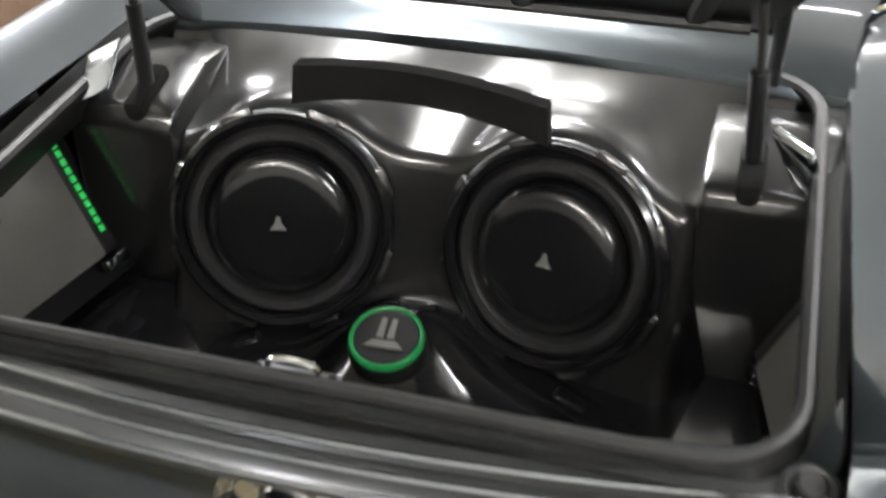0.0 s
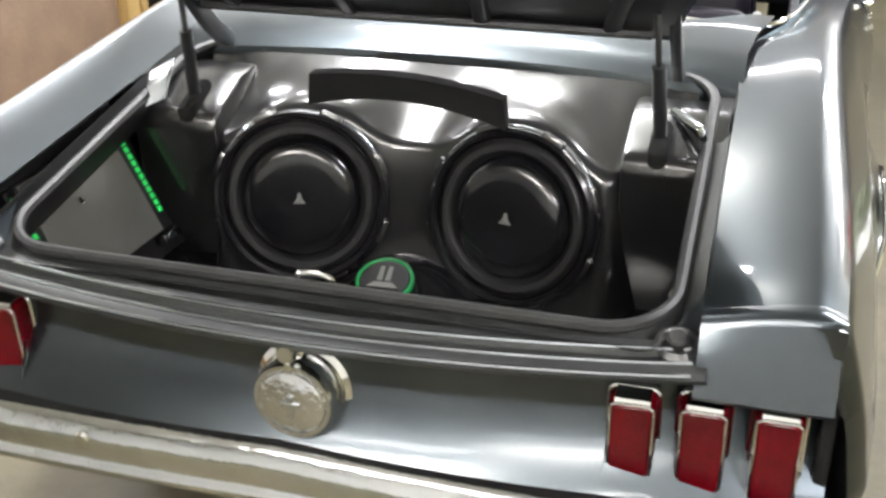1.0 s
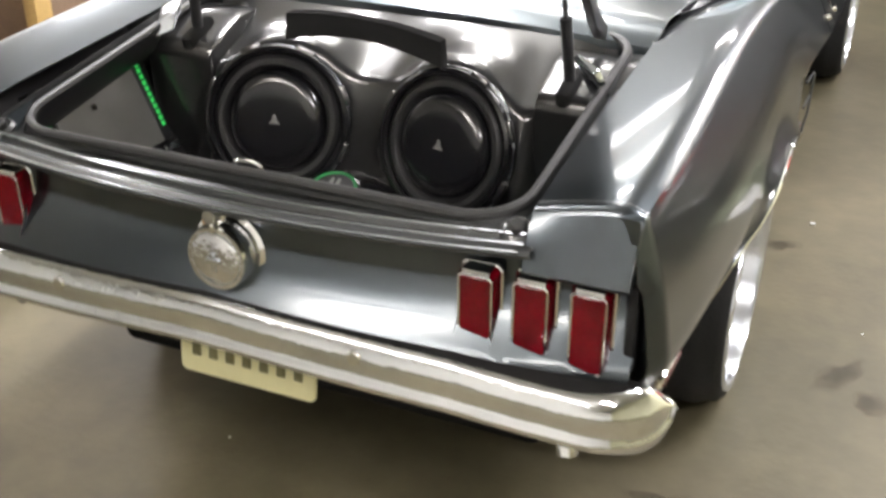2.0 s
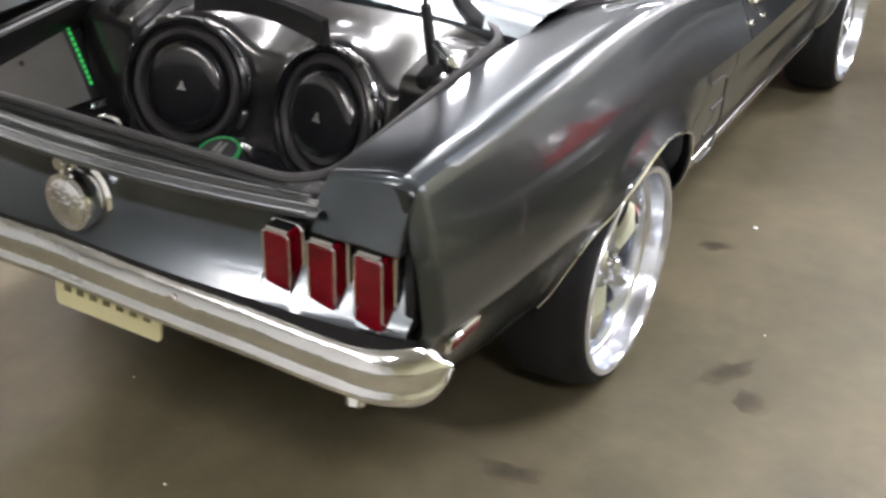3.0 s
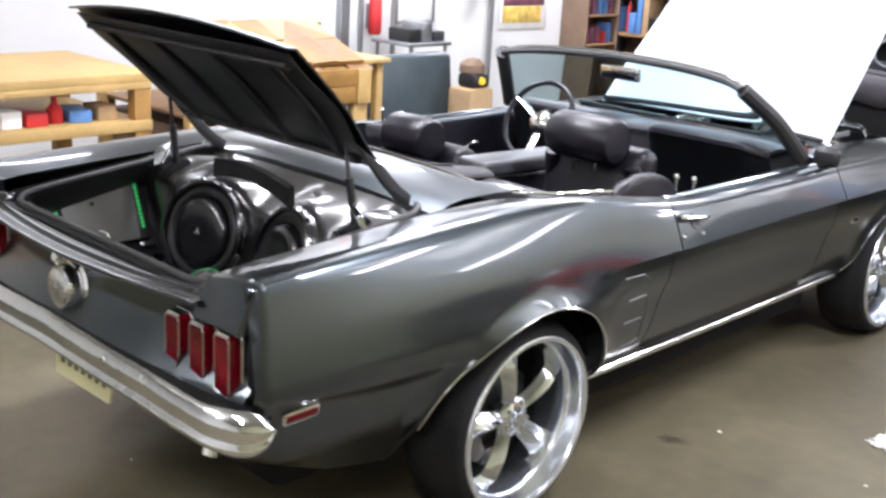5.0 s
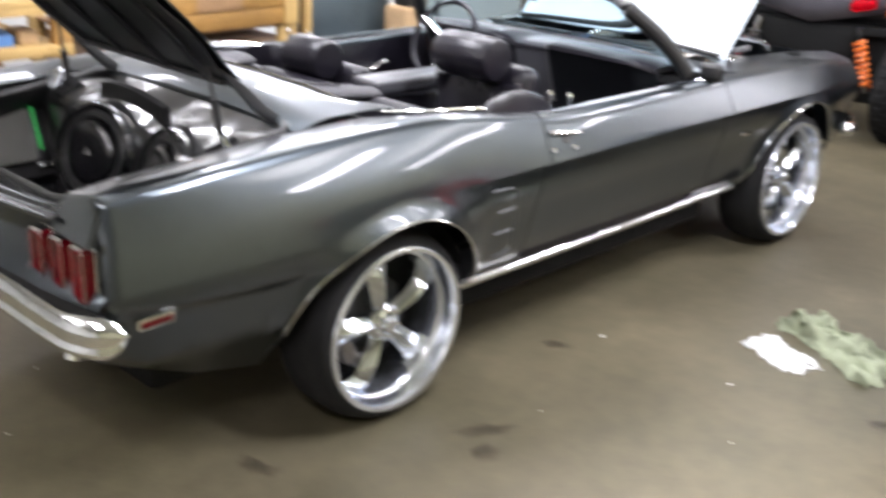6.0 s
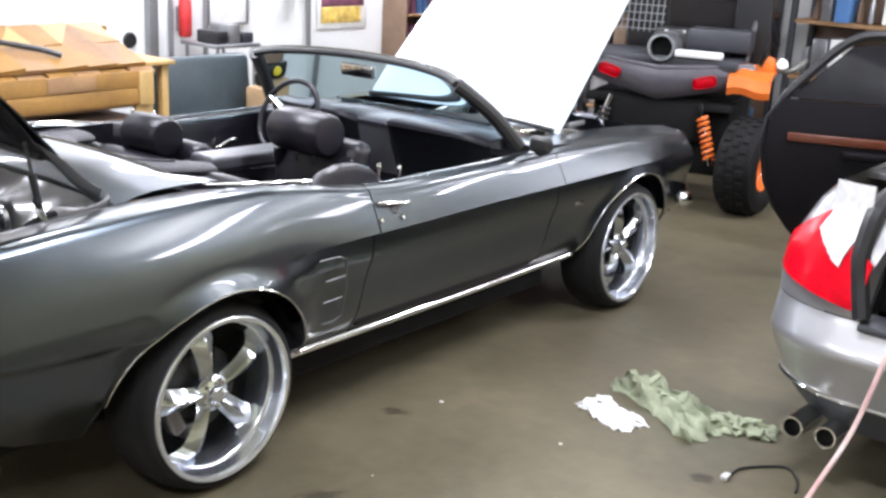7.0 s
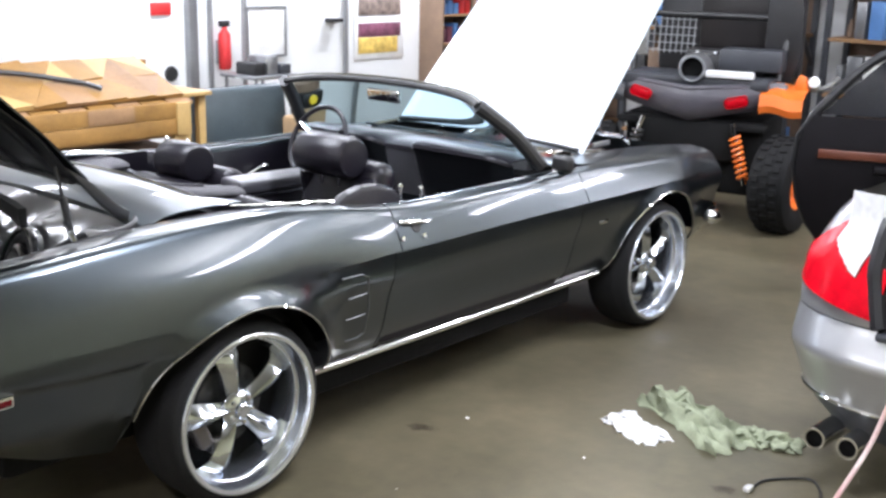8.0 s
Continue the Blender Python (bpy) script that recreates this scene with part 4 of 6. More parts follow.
# windshield
WB = smooth_line([(-0.80, 2.90, 0.985), (-0.66, 3.03, 1.0), (-0.35, 3.11, 1.005), (0, 3.13, 1.005), (0.35, 3.11, 1.005), (0.66, 3.03, 1.0), (0.80, 2.90, 0.985)], 6)
WT = smooth_line([(-0.64, 2.635, 1.265), (-0.52, 2.69, 1.285), (-0.28, 2.74, 1.30), (0, 2.755, 1.305), (0.28, 2.74, 1.30), (0.52, 2.69, 1.285), (0.64, 2.635, 1.265)], 6)
frame_ws = part("windshield_frame", tube(WT, 0.024, 10, flat=0.7), SATINBLK, car, "dark windshield frame")
part("header_moulding", tube([p + Vector((0, 0.018, 0.014)) for p in WT], 0.009, 8), CHROME, frame_ws, "chrome header moulding")
for sx in (1, -1):
    a, b = (WB[-1], WT[-1]) if sx > 0 else (WB[0], WT[0])
    part("a_pillar", tube(smooth_line([a, a.lerp(b, 0.5) + Vector((sx * 0.012, 0.012, 0.01)), b], 6), 0.033, 10), SATINBLK, frame_ws, "dark windshield pillar")
    part("pillar_moulding", tube([p + Vector((sx * 0.010, 0.022, 0.006)) for p in smooth_line([a, a.lerp(b, 0.5) + Vector((sx * 0.012, 0.012, 0.01)), b], 6)], 0.007, 8), CHROME, frame_ws, "chrome pillar moulding")
pane = part("windshield_glass", grid([WB, [p.lerp(q, 0.33) + Vector((0, 0.012, 0.004)) for p, q in zip(WB, WT)], [p.lerp(q, 0.67) + Vector((0, 0.012, 0.004)) for p, q in zip(WB, WT)], WT]), GLASS, frame_ws, "pale blue curved windshield glass")
pane.visible_shadow = False
part("rear_view_mirror", box(0.0, 2.70, 1.245, 0.21, 0.022, 0.06, 0.009, pose(0, 0, 0, 8)), CHROME, car, "chrome-backed rear view mirror")
part("cowl", thick(grid([[(x, y - 0.10 * (abs(x) / 0.8) ** 2, z) for x in np.linspace(-0.80, 0.80, 21)] for y, z in ((3.08, 0.985), (3.2, 0.975), (3.34, 0.955), (3.44, 0.945))]), 0.004), PAINT, car, "painted cowl")
for sx in (1, -1):
    part("wiper", tube([(sx * 0.05, 3.19, 1.0), (sx * 0.3, 3.12, 1.015), (sx * 0.5, 3.08, 1.02)], 0.006, 6), SATINBLK, car)

# hood raised, engine bay and nose
def hood_pt(x, s, d=0.0):
    a = radians(45.5)
    return (x, 3.46 + s * math.cos(a) - d * math.sin(a), 0.955 + s * math.sin(a) + d * math.cos(a))
hood = part("hood", thick(grid([[hood_pt(x * (1 - 0.05 * s), s, 0.02 * (1 - (x / 0.64) ** 2) - (0.012 if abs(x) > 0.62 else 0)) for x in np.linspace(-0.64, 0.64, 27)] for s in np.linspace(0, 1.18, 14)]), 0.012), HOODGLARE, car, "raised hood with its bright reflection painted white")
for sx in (1, -1):
    hinge = part("hood_hinge", tube(smooth_line([hood_pt(sx * 0.60, 0.26, -0.02), (sx * 0.60, 3.66, 1.045), (sx * 0.60, 3.75, 1.020), (sx * 0.60, 3.88, 0.994), (sx * 0.60, 3.945, 0.950), (sx * 0.60, 3.96, 0.885)], 5), 0.014, 8), POLISHED, hood, "bright steel hood hinge")
    part("hinge_link", box(sx * 0.60, 3.69, 0.978, 0.014, 0.15, 0.026, 0.004, None), STEEL, hinge, "grey hinge link")
    part("hinge_pivot", lathe([(0, 0.014), (0.012, 0.012), (0.014, -0.012), (0, -0.014)], 12, basis((sx * 0.605, 3.88, 0.992), (1, 0, 0))), CHROME, hinge)
# shadow gap between hood and cowl, laid in as a black tube
part("hood_gap_shade", tube([(x, 3.452, 0.972 + 0.022 * (1 - (x / 0.64) ** 2)) for x in np.linspace(-0.62, 0.62, 15)], 0.012, 8), STRIP, hood, "black tube standing for the shadow gap along the hood's hinge edge")
part("engine_bay", box(0, 3.95, 0.62, 1.2, 1.0, 0.35), DARK, car, "dark engine bay")
eng = part("engine", box(0, 3.85, 0.80, 0.42, 0.55, 0.14, 0.03), STEEL, car, "grey engine top with chrome covers")
for sx in (1, -1):
    part("valve_cover", box(sx * 0.24, 3.85, 0.87, 0.13, 0.50, 0.08, 0.03), CHROME, eng)
part("air_cleaner", lathe([(0, 0.08), (0.03, 0.08), (0.17, 0.06), (0.18, 0.05), (0.18, 0.0), (0, 0)], 32, Matrix.Translation((0, 3.78, 0.88))), CHROME, eng)
part("shock_tower", box(0.50, 3.75, 0.88, 0.14, 0.2, 0.1, 0.03), CHROME, car)
part("nose", thick(grid([[(x, 4.62 + 0.03 * (1 - (x / 0.74) ** 2) - dy, z) for x in np.linspace(-0.74, 0.74, 25)] for dy, z in ((0.06, 0.855), (0.0, 0.84), (0.0, 0.70), (0.03, 0.55), (0.06, 0.40))]), 0.004), PAINT, car)
fb = smooth_line([(-0.86, 4.42, 0), (-0.82, 4.58, 0), (-0.6, 4.67, 0), (0, 4.72, 0), (0.6, 4.67, 0), (0.82, 4.58, 0), (0.86, 4.42, 0)], 7)
part("front_bumper", grid([[(p.x, p.y + a, z) for a, z in ((-0.02, 0.57), (0.0, 0.565), (0.004, 0.53), (-0.004, 0.50), (0.0, 0.465), (-0.02, 0.46))] for p in fb]), CHROME, car, "chrome front bumper")
for sx in (1, -1):
    part("bumper_tip", lathe([(0, 0.05), (0.018, 0.046), (0.034, 0.03), (0.042, 0.0), (0.04, -0.06)], 20, basis((sx * 0.865, 4.44, 0.515), (0.15 * sx, -1, 0.1))), CHROME, car, "rounded chrome bumper end")
for p in ((0.845, 4.60), (-0.845, 4.60)):
    part("front_lamp_rim", lathe([(0.07, 0), (0.085, 0.0), (0.085, 0.03), (0.078, 0.035), (0.07, 0.02)], 24, basis((p[0] * 0.8, 4.60, 0.70), (0, 1, 0))), CHROME, car)

for sx in (1, -1):
    lift = 1.0 if sx > 0 else 0.55
    pad = [(y, 0.90 + (z - 0.90) * lift) for y, z in ((1.56, 0.80), (2.06, 0.80), (2.06, 0.90), (2.03, 0.965), (1.97, 1.015), (1.88, 1.045), (1.79, 1.050), (1.71, 1.03), (1.62, 0.97), (1.56, 0.90))]
    part("rear_side_pad", prism(pad, 0.060, Matrix.Translation((sx * 0.72 - (0.06 if sx < 0 else 0), 0, 0)) @ Matrix(((0, 0, 1, 0), (1, 0, 0, 0), (0, 1, 0, 0), (0, 0, 0, 1))), bevel=0.026), VINYL, car, "rounded dark side trim pad")

# ---- trunk audio ----
SPK = ((Vector((-0.231, 0.690, 0.789)), Vector((0.22, -0.94, 0.27))), (Vector((0.211, 0.692, 0.796)), Vector((-0.20, -0.94, 0.27))))


def baffle_y(x, z):
    """Two angled faces meeting in a valley, turned away at the sides."""
    face = [c.y + ((x - c.x) * n.x + (z - c.z) * n.z) / -n.y + 0.012 for c, n in SPK]
    k = 60.0
    return -math.log(sum(math.exp(-k * f) for f in face)) / k + 0.16 * sstep(0.385, 0.50, abs(x))


def brow(x):
    """Height at which the front turns into the shelf: an arch over each speaker."""
    out = 0.0
    for d in np.linspace(-0.035, 0.035, 9):
        h = 0.895
        for c, n in SPK:
            h = max(h, c.z + 0.176 * math.sqrt(max(1 - ((x + d - c.x) / 0.19) ** 2, 0)))
        out += h / 9
    return out


def baffle_column(x):
    h = brow(x)
    col = [(x, baffle_y(x, z), z) for z in np.linspace(0.545, h - 0.022, 34)]
    y0, z0 = col[-1][1], col[-1][2]
    y1, z1 = 0.955, 1.006
    for k in range(1, 8):
        t = k / 8
        # rounded brow, from upright to the slope of the shelf
        b, cpt = Vector((y0 + 0.004, h + 0.002)), Vector((y0 + 0.040, h + 0.010))
        p = Vector((y0, z0)) * (1 - t) ** 2 + b * 2 * t * (1 - t) + cpt * t * t
        col.append((x, p.x, p.y))
    for t in np.linspace(0, 1, 12):
        a = Vector((y0 + 0.040, h + 0.010)).lerp(Vector((y1, z1)), t)
        col.append((x, a.x, a.y - 0.010 * math.sin(t * math.pi)))
    return col


enclosure = thing("speaker_enclosure", (0, 0.72, 0.54), "moulded glossy black speaker enclosure filling the trunk front", "speaker enclosure")
part("baffle", grid([baffle_column(x) for x in np.linspace(-0.53, 0.53, 85)]), GLOSSBLK, enclosure, smooth=80)
part("floor_cover", grid([[(x, y, 0.592 + 0.02 * sstep(0.3, 0.7, y) + 0.112 * math.exp(-(x / 0.125) ** 2) * math.exp(-((y - 0.60) / 0.16) ** 2)) for x in np.linspace(-0.62, 0.62, 61)] for y in np.linspace(0.16, 0.76, 31)]), PIANO, enclosure, "mirror-black moulded floor cover", smooth=80)
# dark arched slab over the speakers, coloured as the slot's shade
arc_o = [(x, 1.056 - 0.020 * (x / 0.2) ** 2 - 0.012 * x / 0.2) for x in np.linspace(-0.205, 0.185, 21)]
arc_i = [(x, 1.006 - 0.032 * (x / 0.2) ** 2 - 0.012 * x / 0.2) for x in np.linspace(0.190, -0.212, 21)]
part("port_slot", prism([(x, z) for x, z in arc_o + arc_i], 0.03, Matrix.Translation((0, 0.745, 0)) @ pose(0, 0, 0, 90)), DARK, enclosure, "dark arched slab standing for the shaded port slot")
for sx in (1, -1):
    side_m = Matrix.Translation((sx * 0.412 if sx > 0 else -0.602, 0, 0)) @ Matrix(((0, 0, 1, 0), (1, 0, 0, 0), (0, 1, 0, 0), (0, 0, 0, 1)))
    part("side_pillar", prism([(0.72, 0.545), (0.92, 0.545), (0.92, 0.985), (0.83, 0.985), (0.705, 0.945), (0.690, 0.92), (0.695, 0.75)], 0.19, side_m, bevel=0.014), GLOSSBLK, enclosure, "tall glossy black corner pillar")
    # solid dark box gives the strut pocket its shade, without a hollow
    part("strut_pocket", box(sx * 0.478, 0.745, 0.952, 0.036, 0.11, 0.05, 0.012, pose(0, 0, 0, 17)), DARK, enclosure, "dark box standing for the shaded lid strut pocket")

for c, n in SPK:
    m = basis(c, n) @ Matrix.Diagonal((1.03, 1.03, 1, 1))
    sub = thing("subwoofer", c, "round black subwoofer with domed cone and pale emblem", "subwoofer", "trunk subwoofers")
    part("basket_ring", lathe([(0.152, 0.018), (0.156, 0.025), (0.164, 0.027), (0.171, 0.022), (0.173, 0.006), (0.174, -0.03)], 64, m), CONE, sub, "gloss black basket ring")
    part("trim_ring", tube([m @ Vector((0.174 * math.cos(a), 0.174 * math.sin(a), 0.004)) for a in np.linspace(0, 2 * math.pi, 72, endpoint=False)], 0.0025, 6, closed=True), POLISHED, sub, "thin bright trim ring")
    part("surround", lathe([(0.118, 0.002), (0.121, 0.010), (0.130, 0.019), (0.141, 0.020), (0.150, 0.014), (0.154, 0.004)], 64, m), FOAM, sub, "rolled rubber surround")
    part("cone", lathe([(0.120, 0.000), (0.118, 0.004), (0.116, 0.014), (0.111, 0.025), (0.102, 0.033), (0.090, 0.0365), (0.075, 0.037), (0.04, 0.0355), (0, 0.035)], 64, m), CONE, sub, "dished black cone")
    part("emblem", prism([(-0.013, -0.008), (0.013, -0.008), (0.005, 0.003), (0.003, 0.013), (-0.003, 0.013), (-0.005, 0.003)], 0.003, m @ Matrix.Translation((0, 0, 0.0345))), ALU, sub, "small pale plain emblem")
    for k in range(8):
        a = radians(22.5 + 45 * k)
        part("mount_tab", box(0, 0, 0, 0.05, 0.022, 0.02, 0.006, m @ pose(0, 0, 0, 0, 0, math.degrees(a)) @ Matrix.Translation((0.170, 0, 0.012)) @ pose(0, 0, 0, 0, 0, 90)), GLOSSBLK, sub)

badge_at, badge_n = Vector((0.0, 0.528, 0.715)), Vector((0.02, -0.32, 0.95))
bmx = basis(badge_at, badge_n) @ Matrix.Scale(0.9, 4)
badge = thing("lit_badge", badge_at, "round black badge with a green lit rim on a dark pod", "badge")
part("pod", lathe([(0.062, -0.002), (0.066, -0.010), (0.068, -0.05), (0.068, -0.08)], 40, bmx), GLOSSBLK, badge)
part("disc", lathe([(0, 0.006), (0.052, 0.006), (0.055, 0.003), (0.055, -0.01)], 40, bmx), FOAM, badge)
part("lit_rim", lathe([(0.055, 0.0), (0.0555, 0.006), (0.059, 0.008), (0.062, 0.005), (0.063, -0.004)], 48, bmx), GREENDIM, badge, "green glowing rim")
for dx, w in ((-0.010, 0.012), (0.008, 0.012)):
    part("emblem", prism([(dx - w / 2, -0.005), (dx + w / 2, -0.005), (dx + w / 3, 0.034), (dx - w / 3, 0.034)], 0.003, bmx @ Matrix.Translation((0, 0, 0.006))), ALU, badge, "plain pale emblem")
part("emblem", prism([(-0.034, -0.024), (0.034, -0.024), (0.020, -0.010), (-0.020, -0.010)], 0.003, bmx @ Matrix.Translation((0, 0, 0.006))), ALU, badge, "plain pale emblem")


def amplifier(sx):
    # plate corners: rear top, front top, front bottom
    A, B, C = Vector((-0.678, 0.392, 0.870)), Vector((-0.625, 0.636, 0.888)), Vector((-0.552, 0.626, 0.728))
    u = (B - A).normalized()
    n = u.cross(C - B).normalized()
    v = n.cross(u)
    if n.x < 0:
        n, v = -n, -v
    ctr = (A + C) / 2
    m = Matrix((u, v if v.z > 0 else -v, n)).transposed().to_4x4()
    m.translation = ctr
    if sx > 0:
        m = Matrix.Diagonal((-1, 1, 1, 1)) @ m
    L, Wd = (B - A).length, 0.235
    amp = thing("amplifier", m.translation, "flat grey aluminium amplifier glowing green at its ends", "amplifier", "trunk amplifiers")
    part("top_plate", box(0, 0, 0, L, Wd, 0.035, 0.004, m), ALU, amp, "grey metal plate")
    part("knob", lathe([(0, 0.008), (0.007, 0.008), (0.009, 0.0)], 16, m @ Matrix.Translation((-0.02, 0.03, 0.018))), CHROME, amp, "small round screw")
    for e in (-1, 1):
        part("end_cap", box(0, 0, 0, 0.03, Wd, 0.05, 0.004, m @ Matrix.Translation((e * (L / 2 + 0.016), 0, -0.012))), SATINBLK, amp)
        for k in range(12 if sx < 0 else 0):
            part("light", box(0, 0, 0, 0.009, 0.0115, 0.007, 0.001, m @ Matrix.Translation((e * (L / 2 + 0.018), -Wd / 2 + 0.042 + k * 0.0155, 0.014))), GREEN, amp, "green light")
    part("bracket", box(0, 0, 0, 0.05, 0.02, 0.02, 0.004, m @ Matrix.Translation((L / 2 + 0.02, -Wd / 2 - 0.02, 0.0))), POLISHED, amp, "bright clip")
    part("rack_board", box(0, 0, 0, L + 0.16, Wd + 0.12, 0.015, 0.004, m @ Matrix.Translation((0.0, 0, -0.045))), SATINBLK, amp, "black mounting board")


amplifier(-1)
amplifier(1)
random.seed(8)
for k in range(4):
    pts = [(-0.22 + 0.06 * k + random.uniform(-0.03, 0.03) * j, 0.30 + 0.03 * j + random.uniform(-0.02, 0.02), 0.604 + 0.02 * random.random() * (j % 2)) for j in range(5)]
    wire = thing("audio_wire", pts[0], "short silver and dark audio wire on the trunk floor", "wire", "trunk wires")
    part("sleeve", tube(smooth_line(pts, 5), 0.006, 8), SATINBLK if k % 2 else STEEL, wire)
    part("plug", lathe([(0, 0.03), (0.008, 0.03), (0.009, 0.0), (0, 0)], 12, basis(pts[-1], Vector(pts[-1]) - Vector(pts[-2]))), CHROME, wire, "bright plug")

# ---- silver sedan beside it ----
sedan = thing("silver_sedan", (2.95, 5.0, 0), "silver sedan with open trunk and an open front door", "car")
SX, SY = 2.95, 2.62
def sed_half(z):
    return lerp([(0.2, 0.78), (0.32, 0.86), (0.5, 0.895), (0.7, 0.90), (0.85, 0.885), (1.0, 0.82), (1.1, 0.74)], z)
def sed_outline(z, n=15):
    """Plan line of the rear and flanks at height z."""
    h, r = sed_half(z), 0.30
    back = SY + lerp([(0.2, 0.16), (0.34, 0.085), (0.52, 0.002), (0.54, 0.004), (0.65, 0.06), (0.72, 0.06), (0.9, 0.10), (1.1, 0.20)], z)
    pts = [(SX - h, SY + 4.6), (SX - h, SY + 2.0), (SX - h, SY + 1.0)]
    for k in range(n):
        a = radians(180 + 90 * k / (n - 1))
        pts.append((SX - h + r * 1.3 + r * 1.3 * math.cos(a), back + r + r * math.sin(a)))
    return pts + [(2 * SX - x, y) for x, y in reversed(pts)]
def sed_shell(z0, z1, n=6):
    return grid([[(x, y, z) for x, y in sed_outline(z)] for z in np.linspace(z0, z1, n)])
def sed_corner(sx):
    rows = []
    for z in np.linspace(0.66, 1.06, 8):
        line = sed_outline(z)[:18]
        rows.append([(x if sx < 0 else 2 * SX - x, y, z) for x, y in line] + [((line[-1][0] + 0.02) if sx < 0 else 2 * SX - line[-1][0] - 0.02, line[-1][1] + 0.05, z)])
    return grid(rows)
part("rear_quarter", sed_corner(-1), SILVERCAR, sedan)
part("rear_quarter", sed_corner(1), SILVERCAR, sedan)
part("trunk_seal", tube(smooth_line([(2.455, SY + 0.05, 0.67), (2.42, SY + 0.08, 0.80), (2.405, SY + 0.10, 0.90), (2.42, SY + 0.19, 1.06), (2.44, SY + 0.5, 1.08)], 5), 0.034, 8), SATINBLK, sedan, "black rubber trunk seal")
part("trunk_sill", box(SX, SY + 0.10, 0.645, 1.0, 0.16, 0.03, 0.01), CHARCOAL, sedan)
part("bumper_cover", sed_shell(0.34, 0.655, 22), SILVERCAR, sedan, "silver bumper cover")
part("lower_valance", sed_shell(0.2, 0.335, 4), CHARCOAL, sedan, "dark lower valance")
part("bumper_strip", tube([(x, y - 0.004, 0.335) for x, y in sed_outline(0.34)[2:-2]], 0.007, 6), CHROME, sedan, "chrome bumper strip")
part("deck", prism([(SX - 0.84, SY + 0.95), (SX + 0.84, SY + 0.95), (SX + 0.84, SY + 2.1), (SX - 0.84, SY + 2.1)], 0.02, Matrix.Translation((0, 0, 0.99))), SILVERCAR, sedan)
part("greenhouse", grid([[(SX + sx * w, y, z) for sx in (-1, -0.5, 0.5, 1)] for y, z, w in ((SY + 1.0, 1.0, 0.74), (SY + 1.6, 1.40, 0.60), (SY + 2.8, 1.45, 0.60), (SY + 3.8, 1.02, 0.74))]), CHARCOAL, sedan, "dark glasshouse")
part("trunk_cavity", box(SX, SY + 0.56, 0.86, 0.98, 0.75, 0.40, 0.03), DARK, sedan, "dark open trunk cavity")
for sx in (-1, 1):
    def lens_sheet(u0, u1, lo, hi, out, n=12, nz=8):
        rows = []
        for k in range(nz):
            row = []
            for i in range(n):
                u = u0 + (u1 - u0) * i / (n - 1)
                z = lo(u) + (hi(u) - lo(u)) * k / (nz - 1)
                line = sed_outline(min(z, 1.0))
                seg = resample(line[3:18], 60)
                x, y = seg[min(int(u * 59), 59)]
                row.append(((x if sx < 0 else 2 * SX - x), y - out, z))
            rows.append(row)
        return thick(grid(rows), 0.008)
    lamp = part("tail_lamp", lens_sheet(0.0, 1.0, lambda u: 0.765 - 0.075 * u, lambda u: 0.79 + 0.23 * min(u / 0.55, 1) ** 0.9 - 0.16 * max(0, u - 0.55) / 0.45, 0.012), REDBRIGHT, sedan, "large red tail lamp with clear upper part")
    part("clear_lens", lens_sheet(0.50, 0.80, lambda u: 0.93 - 0.10 * (u - 0.50) / 0.30, lambda u: 1.10 + 0.03 * u, 0.024), CLEARLENS, lamp, "clear white lamp section")
for x in (2.27, 2.395):
    part("exhaust_tip", lathe([(0.034, 0.0), (0.042, 0.0), (0.044, -0.01), (0.044, -0.16), (0.036, -0.16), (0.033, -0.01)], 28, basis((x, SY + 0.05, 0.195), (-0.06, -1, 0.0))), CHROME, sedan, "round chrome exhaust tip")
    part("tip_inside", lathe([(0, -0.05), (0.036, -0.05)], 20, basis((x, SY + 0.05, 0.195), (-0.06, -1, 0.0))), DARK, sedan)
for y in (SY + 1.05, SY + 3.85):
    for sx in (-1, 1):
        w = part("wheel", lathe([(0, 0.0), (0.20, 0.0), (0.22, 0.01), (0.25, 0.01), (0.315, 0.0), (0.325, -0.03), (0.325, -0.19), (0.25, -0.2)], 40, basis((SX + sx * 0.86, y, 0.325), (sx, 0, 0))), RUBBER, sedan, "black tyre")
        part("rim", lathe([(0, 0.012), (0.05, 0.014), (0.19, 0.002), (0.215, 0.014), (0.225, 0.012)], 40, basis((SX + sx * 0.86, y, 0.325), (sx, 0, 0))), POLISHED, w)
# solid black box gives the darkness inside the open door
part("doorway", box(SX - 0.62, SY + 2.85, 0.86, 0.60, 1.0, 0.98, 0.03), DARK, sedan, "black box standing for the dark open doorway")
DOORBLK = mat("black_door_plastic", (0.006, 0.005, 0.006), 0.45, spec=0.15)
# open front door: inner panel towards the camera
dm = Matrix.Translation((1.95, 6.05, 0)) @ pose(0, 0, 0, 0, 0, 22)
def dpt(s, z, d=0.0):
    return dm @ Vector((-s, d, z))
ds = part("open_door", thick(grid([[dpt(s, z, -0.04 * math.sin((z - 0.14) / 0.84 * math.pi)) for s in np.linspace(0, lerp([(0.14, 0.98), (0.30, 1.10), (0.45, 1.17), (0.65, 1.21), (0.85, 1.20), (0.98, 1.13)], z), 9)] for z in np.linspace(0.14, 0.98, 11)]), 0.06), DOORBLK, sedan, "open car door with black inner panel")
part("window_frame", tube(smooth_line([dpt(1.14, 0.96), dpt(1.07, 1.06), dpt(0.78, 1.36), dpt(0.5, 1.41), dpt(0.1, 1.42)], 6), 0.03, 8), SATINBLK, ds, "black window frame")
